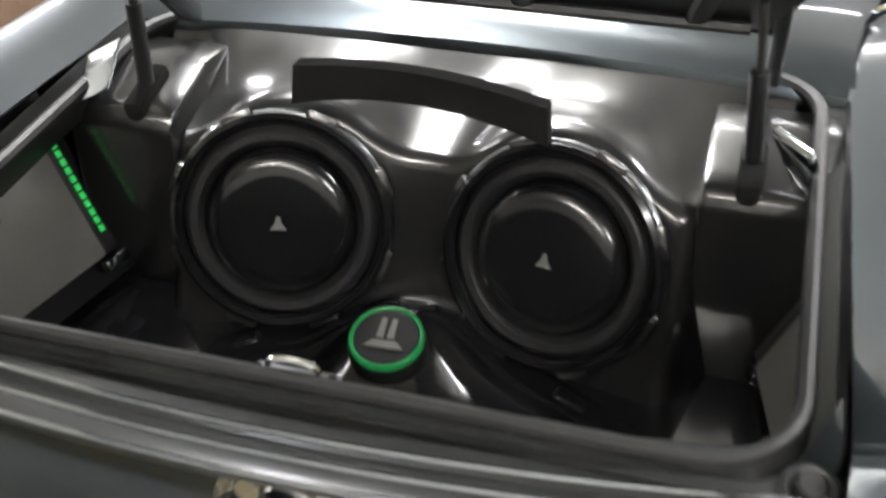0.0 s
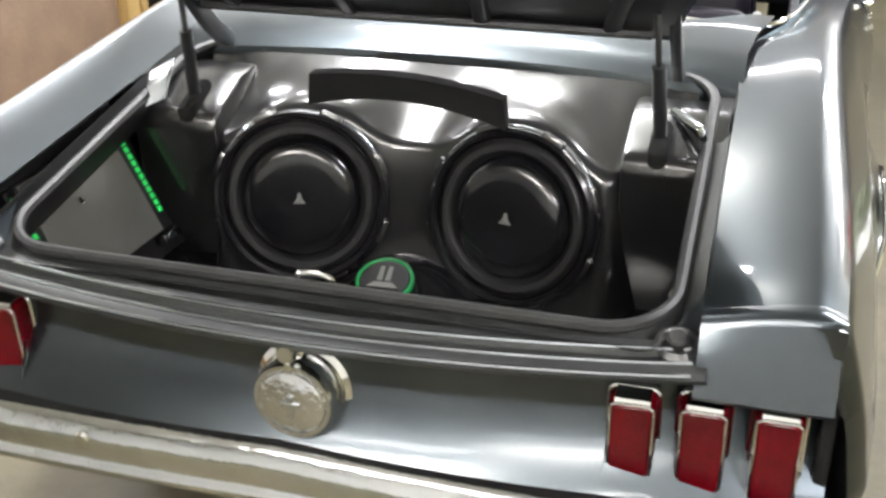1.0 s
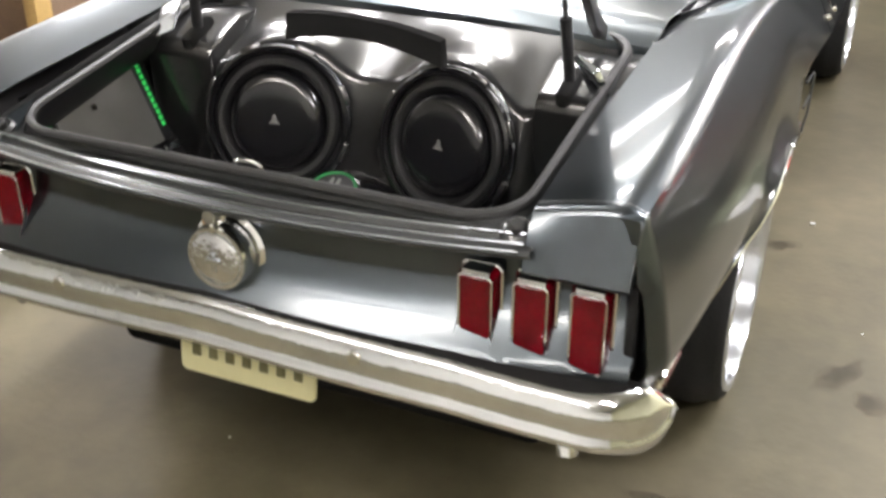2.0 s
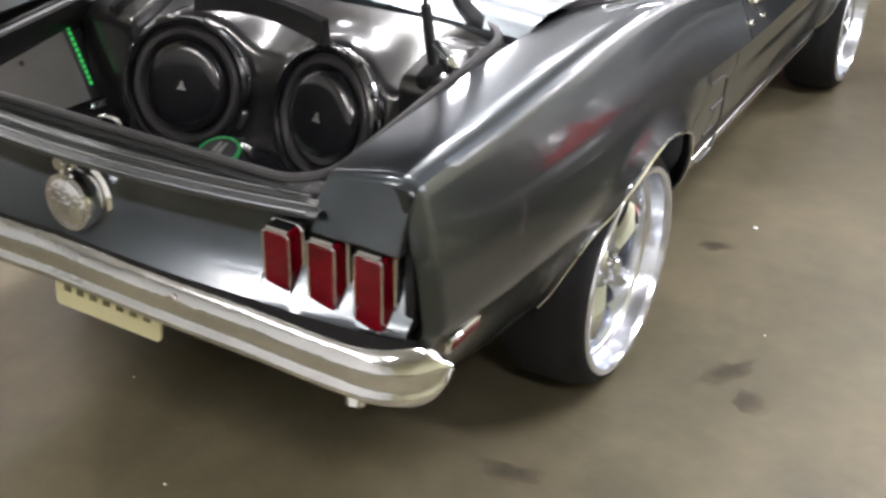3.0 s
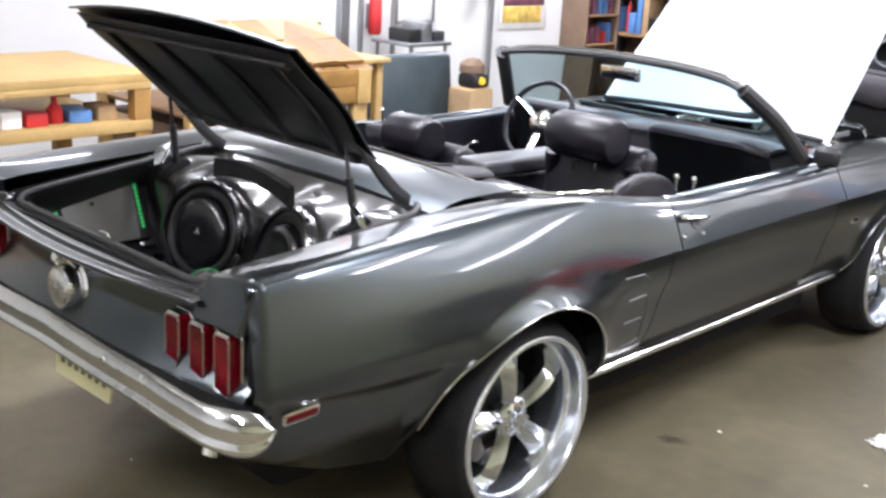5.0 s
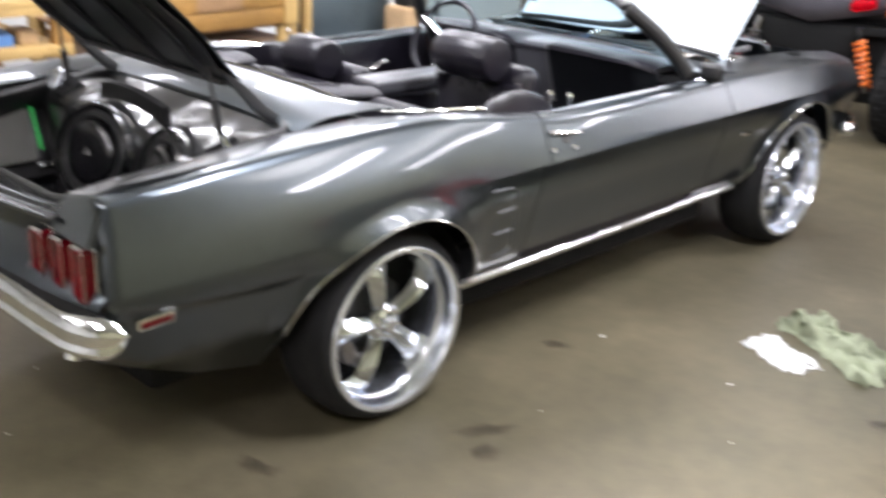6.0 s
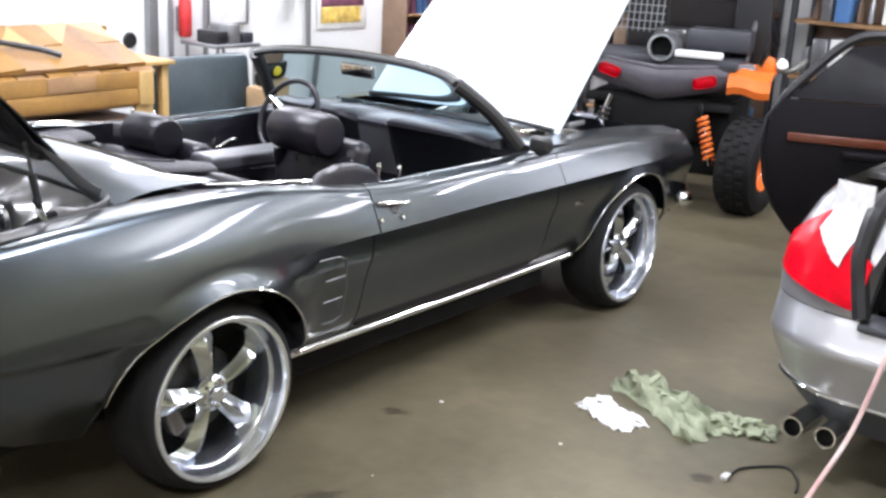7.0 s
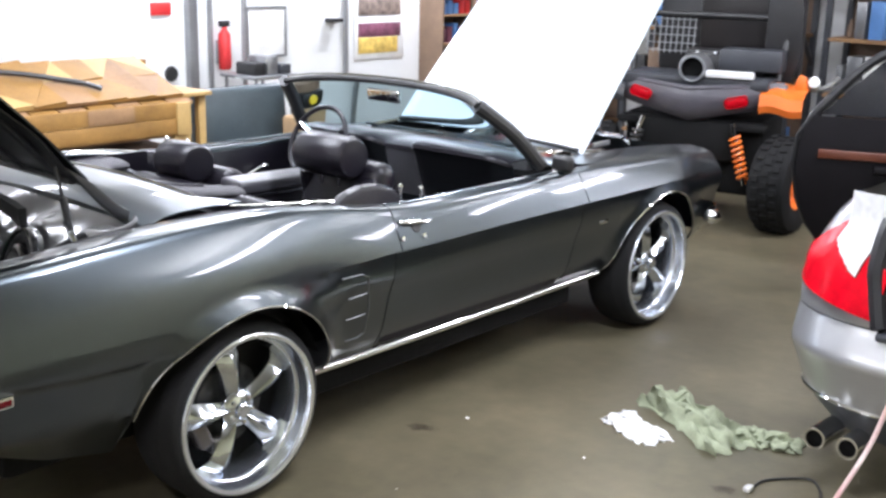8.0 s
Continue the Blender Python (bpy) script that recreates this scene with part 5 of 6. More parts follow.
part("door_glass", grid([[dpt(1.09, 0.99), dpt(0.1, 0.99)], [dpt(0.76, 1.33), dpt(0.1, 1.40)]]), mat("tinted_glass", (0.02, 0.02, 0.022), 0.08, spec=0.6), ds, "dark tinted glass")
part("armrest", box(0, 0, 0, 0.6, 0.08, 0.05, 0.015, dm @ Matrix.Translation((-0.45, -0.09, 0.68))), DOORBLK, ds)
part("wood_trim", box(0, 0, 0, 0.96, 0.02, 0.055, 0.006, dm @ Matrix.Translation((-0.60, -0.104, 0.76))), mat("red_brown_wood_trim", (0.11, 0.026, 0.010), 0.3, coat=0.5), ds, "red-brown wood trim")
part("door_edge", tube([dpt(s, z) for s, z in ((0.99, 0.15), (1.11, 0.30), (1.18, 0.45), (1.22, 0.65), (1.21, 0.85), (1.14, 0.97))], 0.018, 8), SATINBLK, ds)

strap = solo("tow_strap", tube(smooth_line([(2.60, 2.66, 0.62), (2.585, 2.585, 0.60), (2.565, 2.57, 0.50), (2.52, 2.54, 0.30), (2.46, 2.47, 0.12), (2.42, 2.40, 0.02), (2.36, 2.30, 0.012), (2.40, 2.1, 0.012)], 8), 0.010, 8, flat=0.5), ROPE, "faded pink and white strap hanging from the sedan's trunk", "strap")

# ---- side-by-side buggy ----
UX, UY = -0.27, 6.15
buggy = thing("offroad_buggy", (UX, UY, 0), "black and orange off-road buggy with cage and big knobbly tyres", "buggy")
part("tail_body", thick(grid([[(UX + x, UY + 0.04 + 0.16 * abs(x / 0.62) ** 2 - 0.06 * math.sin(k / 5 * math.pi), z + (0.05 + 0.016 * k) * abs(x / 0.62)) for x in np.linspace(-0.66, 0.66, 17)] for k, z in enumerate((0.99, 0.985, 0.93, 0.86, 0.80, 0.765))]), 0.02), TAILGREY, buggy, "dark grey moulded tail")
part("tail_lip", tube([(UX + x, UY + 0.02 + 0.16 * abs(x / 0.62) ** 2, 1.0 + 0.05 * abs(x / 0.62)) for x in np.linspace(-0.64, 0.64, 13)], 0.02, 8), TAILGREY, buggy)
for x in (-0.36, 0.345):
    lamp = part("tail_lamp", box(0, 0, 0, 0.17, 0.03, 0.075, 0.03, Matrix.Translation((UX + x, UY + 0.015, 0.95 if x < 0 else 0.925)) @ pose(0, 0, 0, 10, 14 if x < 0 else -14, 6 if x > 0 else -6), 4), REDBRIGHT, buggy, "red tail lamp")
part("rear_fender", thick(grid([[(UX + 0.50 + 0.05 * k, UY + 0.06 + y, z - 0.01 + 0.015 * math.sin(k)) for k in range(7)] for y, z in ((-0.01, 0.86), (-0.03, 0.91), (-0.01, 0.99), (0.08, 1.03), (0.30, 1.05))]), 0.012), ORANGE, buggy, "bright orange rear fender")
part("fender_tip", prism([(0, 0), (0.10, 0.0), (0.08, 0.11), (0.03, 0.13), (0.0, 0.06)], 0.05, Matrix.Translation((UX + 0.70, UY + 0.28, 1.0)) @ pose(0, 0, 0, 90), bevel=0.01), ORANGE, buggy, "orange fender tip")
# left fender takes charcoal instead of orange because it stands in shade
part("rear_fender", thick(grid([[(UX - 0.50 - 0.07 * k, UY + 0.06 + y, z + 0.02 * math.sin(k)) for k in range(7)] for y, z in ((-0.01, 0.86), (-0.03, 0.91), (-0.01, 0.99), (0.08, 1.03), (0.30, 1.05))]), 0.012), CHARCOAL, buggy, "rear fender coloured dark for the shade it stands in")
part("frame", box(UX, UY + 0.5, 0.62, 0.7, 0.9, 0.30, 0.05), DARK, buggy, "black frame and gearbox")
# black box added to darken the space beneath the buggy
part("underside_shade", box(UX, UY + 0.56, 0.50, 1.06, 0.70, 0.58, 0.05), DARK, buggy, "black box standing for the shade under the buggy")
part("cargo_bed", box(UX, UY + 0.35, 1.04, 1.1, 0.55, 0.08, 0.02), CHARCOAL, buggy)
can = part("exhaust_can", lathe([(0.080, 0.02), (0.096, 0.02), (0.106, 0.0), (0.108, -0.3), (0, -0.3), (0, -0.06), (0.080, -0.06)], 32, basis((UX + 0.0, UY + 0.06, 1.14), (0.05, -1, 0.05))), STEEL, buggy, "grey exhaust can")
part("can_opening", lathe([(0, -0.05), (0.09, -0.05)], 20, basis((UX + 0.0, UY + 0.06, 1.14), (0.05, -1, 0.05))), DARK, can)
part("rack_tray", box(UX + 0.27, UY + 0.08, 1.11, 0.34, 0.08, 0.05, 0.01), WALLWHITE, buggy, "pale metal tray")
part("seat_back_panel", box(UX + 0.1, UY + 0.75, 1.36, 1.1, 0.16, 0.62, 0.05), SATINBLK, buggy, "black seats")
part("rear_screen", box(UX + 0.20, UY + 0.60, 1.52, 0.60, 0.03, 0.62, 0.012), DOORSCREEN, buggy, "dark tinted rear screen")
part("side_panel", prism([(0.0, 0.0), (0.20, 0.0), (0.27, 0.22), (0.26, 0.55), (0.18, 0.85), (0.0, 0.92)], 0.05, Matrix.Translation((UX + 0.42, UY + 0.52, 1.02)) @ pose(0, 0, 0, 90), bevel=0.012), SATINBLK, buggy, "black side bolster")
part("engine_block", box(UX + 0.02, UY + 0.42, 1.17, 0.30, 0.22, 0.18, 0.02), BRAKE, buggy, "dark engine parts behind the seats")
for k in range(7):
    part("engine_bolt", lathe([(0, 0.02), (0.012, 0.018), (0.014, 0.0)], 10, basis((UX - 0.08 + 0.045 * k, UY + 0.305, 1.14 + 0.05 * ((k * 5) % 3)), (0, -1, 0.3))), STEEL, buggy)
part("clear_cap", lathe([(0, 0.07), (0.04, 0.062), (0.05, 0.0), (0, 0)], 16, basis((UX + 0.82, UY + 0.30, 1.06), (0.2, -1, 0.4))), CLEARLENS, buggy, "clear lamp")
part("lamp_bracket", tube(smooth_line([(UX + 0.80, UY + 0.33, 1.02), (UX + 0.88, UY + 0.30, 1.03), (UX + 0.95, UY + 0.34, 1.08), (UX + 0.97, UY + 0.42, 1.10)], 4), 0.018, 8), ALU, buggy, "bright lamp bracket")
# shade below the tail, filled in with a black box
part("tail_underside", box(UX, UY + 0.20, 0.735, 1.10, 0.26, 0.06, 0.02), DARK, buggy, "black box standing for the shade under the tail")
part("tool_box", box(UX + 0.36, UY + 0.40, 1.20, 0.46, 0.24, 0.16, 0.02), CHARCOAL, buggy)
for sx in (-1, 1):
    part("cage_tube", tube(smooth_line([(UX + sx * 0.55, UY + 0.40, 1.05), (UX + sx * 0.58, UY + 0.55, 1.5), (UX + sx * 0.54, UY + 0.75, 1.86), (UX + sx * 0.5, UY + 1.8, 1.88)], 6), 0.026, 8), SATINBLK, buggy, "black cage tube")
    part("cage_tube", tube([(UX + sx * 0.56, UY + 0.62, 1.62), (UX + sx * 0.6, UY + 1.5, 1.1)], 0.022, 8), SATINBLK, buggy)
    shock_a, shock_b = Vector((UX + sx * 0.33, UY + 0.02, 0.77)), Vector((UX + sx * 0.46, UY - 0.02, 0.34))
    sh = part("shock", tube([shock_a, shock_b], 0.018, 10), CHROME, buggy, "shock absorber with orange spring")
    coil = []
    d = (shock_b - shock_a)
    e1 = d.cross(Vector((0, 1, 0))).normalized()
    e2 = d.cross(e1).normalized()
    for k in range(90):
        a = k / 90 * 2 * math.pi * 8
        coil.append(shock_a + d * (0.22 + 0.70 * k / 90) + 0.036 * (math.cos(a) * e1 + math.sin(a) * e2))
    # left spring has its shade in the colour, only the right is orange
    part("spring", tube(coil, 0.012, 6), ORANGE if sx > 0 else BRAKE, sh, "orange coil spring" if sx > 0 else "coil spring coloured dark for the shade around it")
    part("trailing_arm", tube([(UX + sx * 0.62, UY + 0.1, 0.34), (UX + sx * 0.35, UY + 0.9, 0.40)], 0.03, 8), SATINBLK, buggy)
    tm = basis((UX + sx * 0.82, UY + 0.10, 0.345), (sx, -0.20, 0))
    ty = part("tyre", lathe([(0.16, 0.0), (0.19, 0.02), (0.27, 0.03), (0.32, 0.01), (0.34, -0.03), (0.345, -0.12), (0.34, -0.21), (0.32, -0.25), (0.25, -0.27), (0.17, -0.25)], 48, tm), RUBBER, buggy, "big knobbly black tyre")
    part("rim", lathe([(0, -0.05), (0.06, -0.04), (0.12, -0.06), (0.155, 0.0), (0.165, 0.004), (0.17, -0.02)], 36, tm), ORANGE, ty, "orange beadlock rim")
    part("rim", lathe([(0.17, -0.24), (0.16, -0.24), (0.13, -0.18), (0, -0.17)], 36, tm), ORANGE, ty, "orange rim")
    knob = bmesh.new()
    for k in range(26):
        a = 2 * math.pi * k / 26
        for w in (-0.05, -0.12, -0.19):
            knob = box(0, 0, 0, 0.013, 0.05, 0.05, 0.004, tm @ pose(0, 0, 0, 0, 0, math.degrees(a) + (6 if w == -0.12 else 0)) @ Matrix.Translation((0.348, 0, w)), 1, knob)
    part("tread", knob, RUBBER, ty)
for z in (1.5, 1.86):
    part("cage_tube", tube([(UX - 0.56, UY + (0.58 if z < 1.6 else 0.76), z), (UX + 0.56, UY + (0.58 if z < 1.6 else 0.76), z)], 0.024, 8), SATINBLK, buggy, "black cage tube")
for k in range(9):
    part("mesh_wire", tube([(UX - 0.50 + 0.045 * k, UY + 0.56, 1.2), (UX - 0.50 + 0.045 * k, UY + 0.60, 1.52)], 0.004, 5), STEEL, buggy)
for k in range(5):
    part("mesh_wire", tube([(UX - 0.52, UY + 0.57, 1.22 + 0.06 * k), (UX - 0.12, UY + 0.57, 1.22 + 0.06 * k)], 0.004, 5), STEEL, buggy)

buggy.rotation_euler = (0, 0, radians(14))

# ---- floor litter ----
random.seed(4)
def cloth(cx, cy, sx, sy, h, rot, seed, n=34, f=1.0):
    rows = []
    r = math.radians(rot)
    for i in range(n):
        row = []
        for k in range(n):
            u, v = i / (n - 1) * 2 - 1, k / (n - 1) * 2 - 1
            edge = max(abs(u), abs(v))
            wob = 1 + 0.22 * noise.noise((u * 1.4, v * 1.4, seed))
            x, y = u * sx * wob, v * sy * wob
            q = noise.noise((u * 3.1 * f + seed, v * 3.1 * f, seed * 2)) + 0.5 * f * noise.noise((u * 6 * f, v * 6 * f, seed))
            fold = 1 - abs(noise.noise((u * 2.3 * f + 2 * seed, v * 2.3 * f, seed))) * 3.2
            z = max(h * (0.25 + 0.5 * q + 0.45 * fold) * (1 - edge ** 5), 0) + 0.004
            x, y = x + 0.05 * noise.noise((u * 4, v * 4, seed + 5)), y + 0.05 * noise.noise((u * 4, v * 4, seed + 9))
            row.append((cx + x * math.cos(r) - y * math.sin(r), cy + x * math.sin(r) + y * math.cos(r), z))
        rows.append(row)
    return thick(grid(rows), 0.004)
solo("paper_towel", cloth(1.52, 2.66, 0.15, 0.07, 0.055, -20, 3.1, f=0.4), PAPER, "crumpled white paper towel on the floor", "paper towel", smooth=60)
solo("cloth_rag", cloth(1.66, 2.90, 0.30, 0.12, 0.12, -28, 7.7, f=0.7), RAG, "crumpled grey-green cloth on the floor", "rag", smooth=60)
solo("cloth_rag", cloth(1.97, 2.93, 0.13, 0.06, 0.05, 5, 9.2), RAG, "flat grey-green end of cloth on the floor", "rag", smooth=60)
for x, y, w in ((0.942, 2.255, 0.016), (0.10, 0.13, 0.008), (-0.28, 0.42, 0.007), (1.17, 1.58, 0.006), (1.52, 2.28, 0.012), (0.55, -0.35, 0.006), (1.75, 1.9, 0.007), (1.0, 0.1, 0.006)):
    solo("floor_speck", box(x, y, 0.002 + w * 0.2, w, w * 0.7, w * 0.35, 0.001), PAPER, "tiny white scrap on the floor", "litter", "floor specks")
cord = thing("power_cord", (2.125, 2.482, 0), "thin dark cord with a pale plug on the floor", "cord")
part("cable", tube(smooth_line([(2.125, 2.50, 0.006), (2.13, 2.586, 0.006), (2.20, 2.68, 0.006), (2.264, 2.717, 0.006), (2.33, 2.64, 0.006), (2.36, 2.55, 0.006)], 6), 0.005, 7), SATINBLK, cord)
part("plug", box(2.122, 2.475, 0.012, 0.028, 0.045, 0.022, 0.006), CLEARLENS, cord, "pale plug")
OIL = mat("oil_stain", (0.045, 0.034, 0.026), 0.6, var=0.3, scale=9, alpha=0.10)
def stain(cx, cy, r, s, seed, turn=0.0):
    b = bmesh.new()
    for k in range(4):
        rk = r * (1.15 - 0.22 * k)
        pts = []
        for a in np.linspace(0, 2 * math.pi, 32, endpoint=False):
            q = rk * (1 + 0.55 * noise.noise((math.cos(a) * 1.5, math.sin(a) * 1.5, seed + 0.3 * k)))
            u, v = q * math.cos(a) * s, q * math.sin(a)
            pts.append((cx + u * math.cos(turn) - v * math.sin(turn), cy + u * math.sin(turn) + v * math.cos(turn), 0.002 + 0.0012 * k))
        b.faces.new([b.verts.new(p) for p in pts])
    return b

# ---- benches, crate and clutter along the west side ----
bench = thing("workbench", (-2.45, 0.7, 0), "plywood workbench with a cluttered lower shelf", "workbench")
part("bench_top", box(-2.45, 0.5, 1.025, 0.9, 2.2, 0.045, 0.004), PLY, bench)
part("front_rail", box(-2.02, 0.5, 0.985, 0.04, 2.16, 0.035, 0.004), PLY, bench)
part("shelf_board", box(-2.45, 0.5, 0.795, 0.86, 2.1, 0.03, 0.003), PLY, bench)
part("shelf_rail", box(-2.02, 0.5, 0.785, 0.04, 2.16, 0.055, 0.004), PLY, bench)
for x in (-2.04, -2.86):
    for y in (-0.5, 0.5, 1.53):
        part("leg", box(x, y, 0.50, 0.07, 0.09, 1.0, 0.004), PINE, bench)
random.seed(11)
for i in range(16):
    y = -0.45 + i * 0.122
    kind = i % 4
    c = (CARD, PAPER, WALLWHITE, REDPL, ALU, BLUEPL)[random.randrange(6)]
    h = random.uniform(0.04, 0.11)
    if kind == 1:
        solo("plastic_bottle", lathe([(0, h + 0.05), (0.014, h + 0.05), (0.015, h + 0.02), (0.04, h - 0.01), (0.042, 0.01), (0.038, 0), (0, 0)], 20, Matrix.Translation((-2.15, y, 0.811))), (PAPER, REDPL, WALLWHITE)[i % 3], "small plastic bottle on the bench shelf", "bottle", "bench shelf clutter")
    elif kind == 3:
        solo("small_box", box(-2.16, y, 0.811 + h / 2, 0.16, 0.10, h, 0.006), c, "small box on the bench shelf", "box", "bench shelf clutter")
    else:
        solo("small_box", box(-2.18, y, 0.811 + h / 2, 0.2, 0.11, h, 0.006, pose(0, 0, 0, 0, 0, random.uniform(-12, 12))), c, "small cardboard or plastic box on the bench shelf", "box", "bench shelf clutter")
for i in range(3):
    h = random.uniform(0.04, 0.1)
    solo("bench_box", box(-2.5 + random.uniform(-0.2, 0.2), -0.3 + i * 0.32, 1.048 + h / 2, 0.2, 0.18, h, 0.006, pose(0, 0, 0, 0, 0, random.uniform(-20, 20))), (WALLWHITE, CARD, PAPER, BLUEPL)[i % 4], "box lying on the workbench", "box", "workbench clutter")

# big wooden crate with sloping boarded top
crate = thing("wooden_crate", (-2.35, 2.45, 0), "large yellow pine crate with a sloping slatted top", "crate")
CY0, CY1, CX0, CX1 = 1.80, 3.02, -2.0, -2.95
part("base", box((CX0 + CX1) / 2 - 0.04, (CY0 + CY1) / 2, 0.36, 0.92, 1.1, 0.70, 0.01), BROWNBOARD, crate)
part("tray_floor", box((CX0 + CX1) / 2, (CY0 + CY1) / 2, 0.785, 0.9, 1.16, 0.02, 0.003), PINEDK, crate)
for x in (CX0 - 0.03, CX1 + 0.03):
    for y in (CY0 + 0.04, CY1 - 0.06):
        part("leg", box(x, y, 0.40, 0.06, 0.09, 0.80, 0.004), PLY, crate)
for k, z in enumerate((0.845, 0.945)):
    part("board", box(CX0, (CY0 + CY1) / 2, z, 0.03, CY1 - CY0, 0.097, 0.004), PINE, crate)
    part("board", box((CX0 + CX1) / 2, CY1, z, CX0 - CX1, 0.03, 0.097, 0.004), PINE, crate)
for k in range(7):
    y = CY0 + 0.09 + k * 0.18
    rise = 0.26
    part("top_board", box(0, 0, 0, 0.56, 0.165, 0.025, 0.004, Matrix.Translation((CX0 - 0.26, y, 0.99 + 0.080)) @ pose(0, 0, 0, 0, 19 + (k % 3), 0)), PINE if k % 2 else PINEDK, crate)
part("ridge_board", box(CX0 - 0.55, (CY0 + CY1) / 2, 1.19, 0.10, CY1 - CY0 + 0.1, 0.03, 0.004), PINE, crate)
random.seed(5)
for j in range(2):
    for i in range(6):
        y0, y1 = CY0 + 0.02 + i * 0.198, CY0 + 0.02 + (i + 1) * 0.198
        u0, u1 = 0.02 + 0.28 * j, 0.30 + 0.28 * j
        quad = [(y0, u0), (y1, u0), (y1, u1), (y0, u1)]
        flip = (i + j) % 2
        for tri in ((quad[0], quad[1], quad[2]), (quad[0], quad[2], quad[3])) if flip else ((quad[0], quad[1], quad[3]), (quad[1], quad[2], quad[3])):
            lift = random.uniform(0.0, 0.02)
            bm = bmesh.new()
            lo = [bm.verts.new((CX0 - 0.02 - u * 0.92, y, 1.010 + u * 0.34)) for y, u in tri]
            hi = [bm.verts.new((CX0 - 0.02 - u * 0.92 + 0.012, y, 1.028 + u * 0.34 + lift * (n == 1))) for n, (y, u) in enumerate(tri)]
            bm.faces.new(hi)
            bm.faces.new(lo[::-1])
            for n in range(3):
                bm.faces.new((lo[n], lo[(n + 1) % 3], hi[(n + 1) % 3], hi[n]))
            part("facet", bm, random.choice((PINE, PINE, PLY, PINEDK)), crate)
part("hand_hole", box(CX0 + 0.017, 2.47, 0.945, 0.006, 0.31, 0.085, 0.002), PINEDK, crate, "dark brown panel")
part("corner_board", box(CX0 + 0.02, CY1 - 0.05, 0.89, 0.02, 0.10, 0.20, 0.004), PLY, crate)

solo("rubber_hose", tube(smooth_line([(-2.42, 1.95, 1.205), (-2.33, 2.12, 1.185), (-2.25, 2.28, 1.155), (-2.18, 2.42, 1.125), (-2.12, 2.50, 1.095)], 6), 0.016, 8), SATINBLK, "black rubber hose lying over the crate", "hose")

table = thing("plywood_table", (-2.45, 3.2, 0), "tall plywood table with thin legs", "table")
part("table_top", box(-2.42, 3.09, 1.02, 0.75, 0.30, 0.025, 0.003), PLY, table)
# shadow beneath the table top, put in as a brown board
part("shade_board", box(-2.74, 3.14, 0.52, 0.02, 0.17, 0.96, 0.003), BROWNBOARD, table, "dark brown board standing for the shadow under the table")
for x in (-2.12, -2.78):
    for y in (3.08, 3.20):
        part("leg", box(x, y, 0.504, 0.05, 0.05, 1.008, 0.003), PLY, table)
bseat = thing("vinyl_settee", (-2.5, 3.85, 0), "dark slate vinyl bench seat with pale stripes", "seat")
part("seat_back", box(-2.55, 3.85, 0.72, 0.16, 0.80, 0.50, 0.05, pose(0, 0, 0, 0, -6), 3), TEALSEAT, bseat)
part("seat_cushion", box(-2.30, 3.85, 0.46, 0.5, 0.80, 0.16, 0.05, None, 3), TEALSEAT, bseat)
part("base", box(-2.4, 3.85, 0.19, 0.5, 0.7, 0.38, 0.02), DARK, bseat)

# yellow-handled machine between seat and windshield
mach = thing("small_compressor", (-2.3, 4.24, 0), "small shop machine with a yellow cap and grey body", "compressor")
part("body", box(-2.3, 4.24, 0.38, 0.22, 0.24, 0.76, 0.03), CARD, mach)
part("head", box(-2.28, 4.24, 0.81, 0.16, 0.17, 0.10, 0.03), SATINBLK, mach)
part("dome", lathe([(0, 0.10), (0.05, 0.09), (0.085, 0.05), (0.09, 0.0), (0, 0)], 20, Matrix.Translation((-2.3, 4.24, 0.86))), BROWNBOARD, mach, "brown rounded cover")
part("cap", lathe([(0, 0.02), (0.025, 0.018), (0.03, 0), (0, 0)], 16, basis((-2.20, 4.23, 0.81), (1, -0.3, 0.1))), mat("yellow_plastic", (0.75, 0.55, 0.03), 0.4), mach, "yellow cap")

# pieces on the west wall
WX = X0
solo("wall_disc", lathe([(0, 0.02), (0.055, 0.018), (0.065, 0.0)], 24, basis((WX, 4.317, 0.905), (1, 0, 0))), SATINBLK, "round black disc on the white wall", "disc")
ext = thing("fire_extinguisher", (WX + 0.09, 4.80, 0.92), "red fire extinguisher hung on the wall", "fire extinguisher")
part("cylinder", lathe([(0, 0.36), (0.018, 0.36), (0.026, 0.33), (0.052, 0.29), (0.054, 0.02), (0.044, 0), (0, 0)], 24, Matrix.Translation((WX + 0.09, 4.80, 0.92))), REDPL, ext)
part("valve", box(WX + 0.09, 4.80, 1.30, 0.04, 0.10, 0.05, 0.008), SATINBLK, ext)
part("bracket", box(WX + 0.014, 4.80, 1.06, 0.028, 0.05, 0.2, 0.004), STEEL, ext)
for y in (4.70, 5.06, 6.27):
    solo("wall_pipe", tube([(WX + 0.03, y, 0.0), (WX + 0.03, y, CEIL)], 0.022, 10), STEEL, "grey conduit running up the wall", "pipe", "wall conduits")
solo("red_sign", box(WX + 0.008, 4.235, 1.43, 0.014, 0.19, 0.10, 0.002), REDPL, "small red sign on the white wall", "sign")
solo("wall_post", box(WX + 0.035, 4.505, CEIL / 2, 0.07, 0.085, CEIL, 0.006), STEEL, "grey steel post along the white wall", "post")
pict = thing("framed_notice", (WX, 5.315, 1.3), "white notice in a thin grey frame", "notice")
part("sheet", box(WX + 0.012, 5.315, 1.21, 0.016, 0.42, 0.40, 0.002), PAPER, pict)
for y in (5.10, 5.53):
    part("frame_bar", box(WX + 0.02, y, 1.21, 0.02, 0.02, 0.42, 0.003), STEEL, pict)
for z in (1.0, 1.42):
    part("frame_bar", box(WX + 0.02, 5.315, z, 0.02, 0.45, 0.02, 0.003), STEEL, pict)
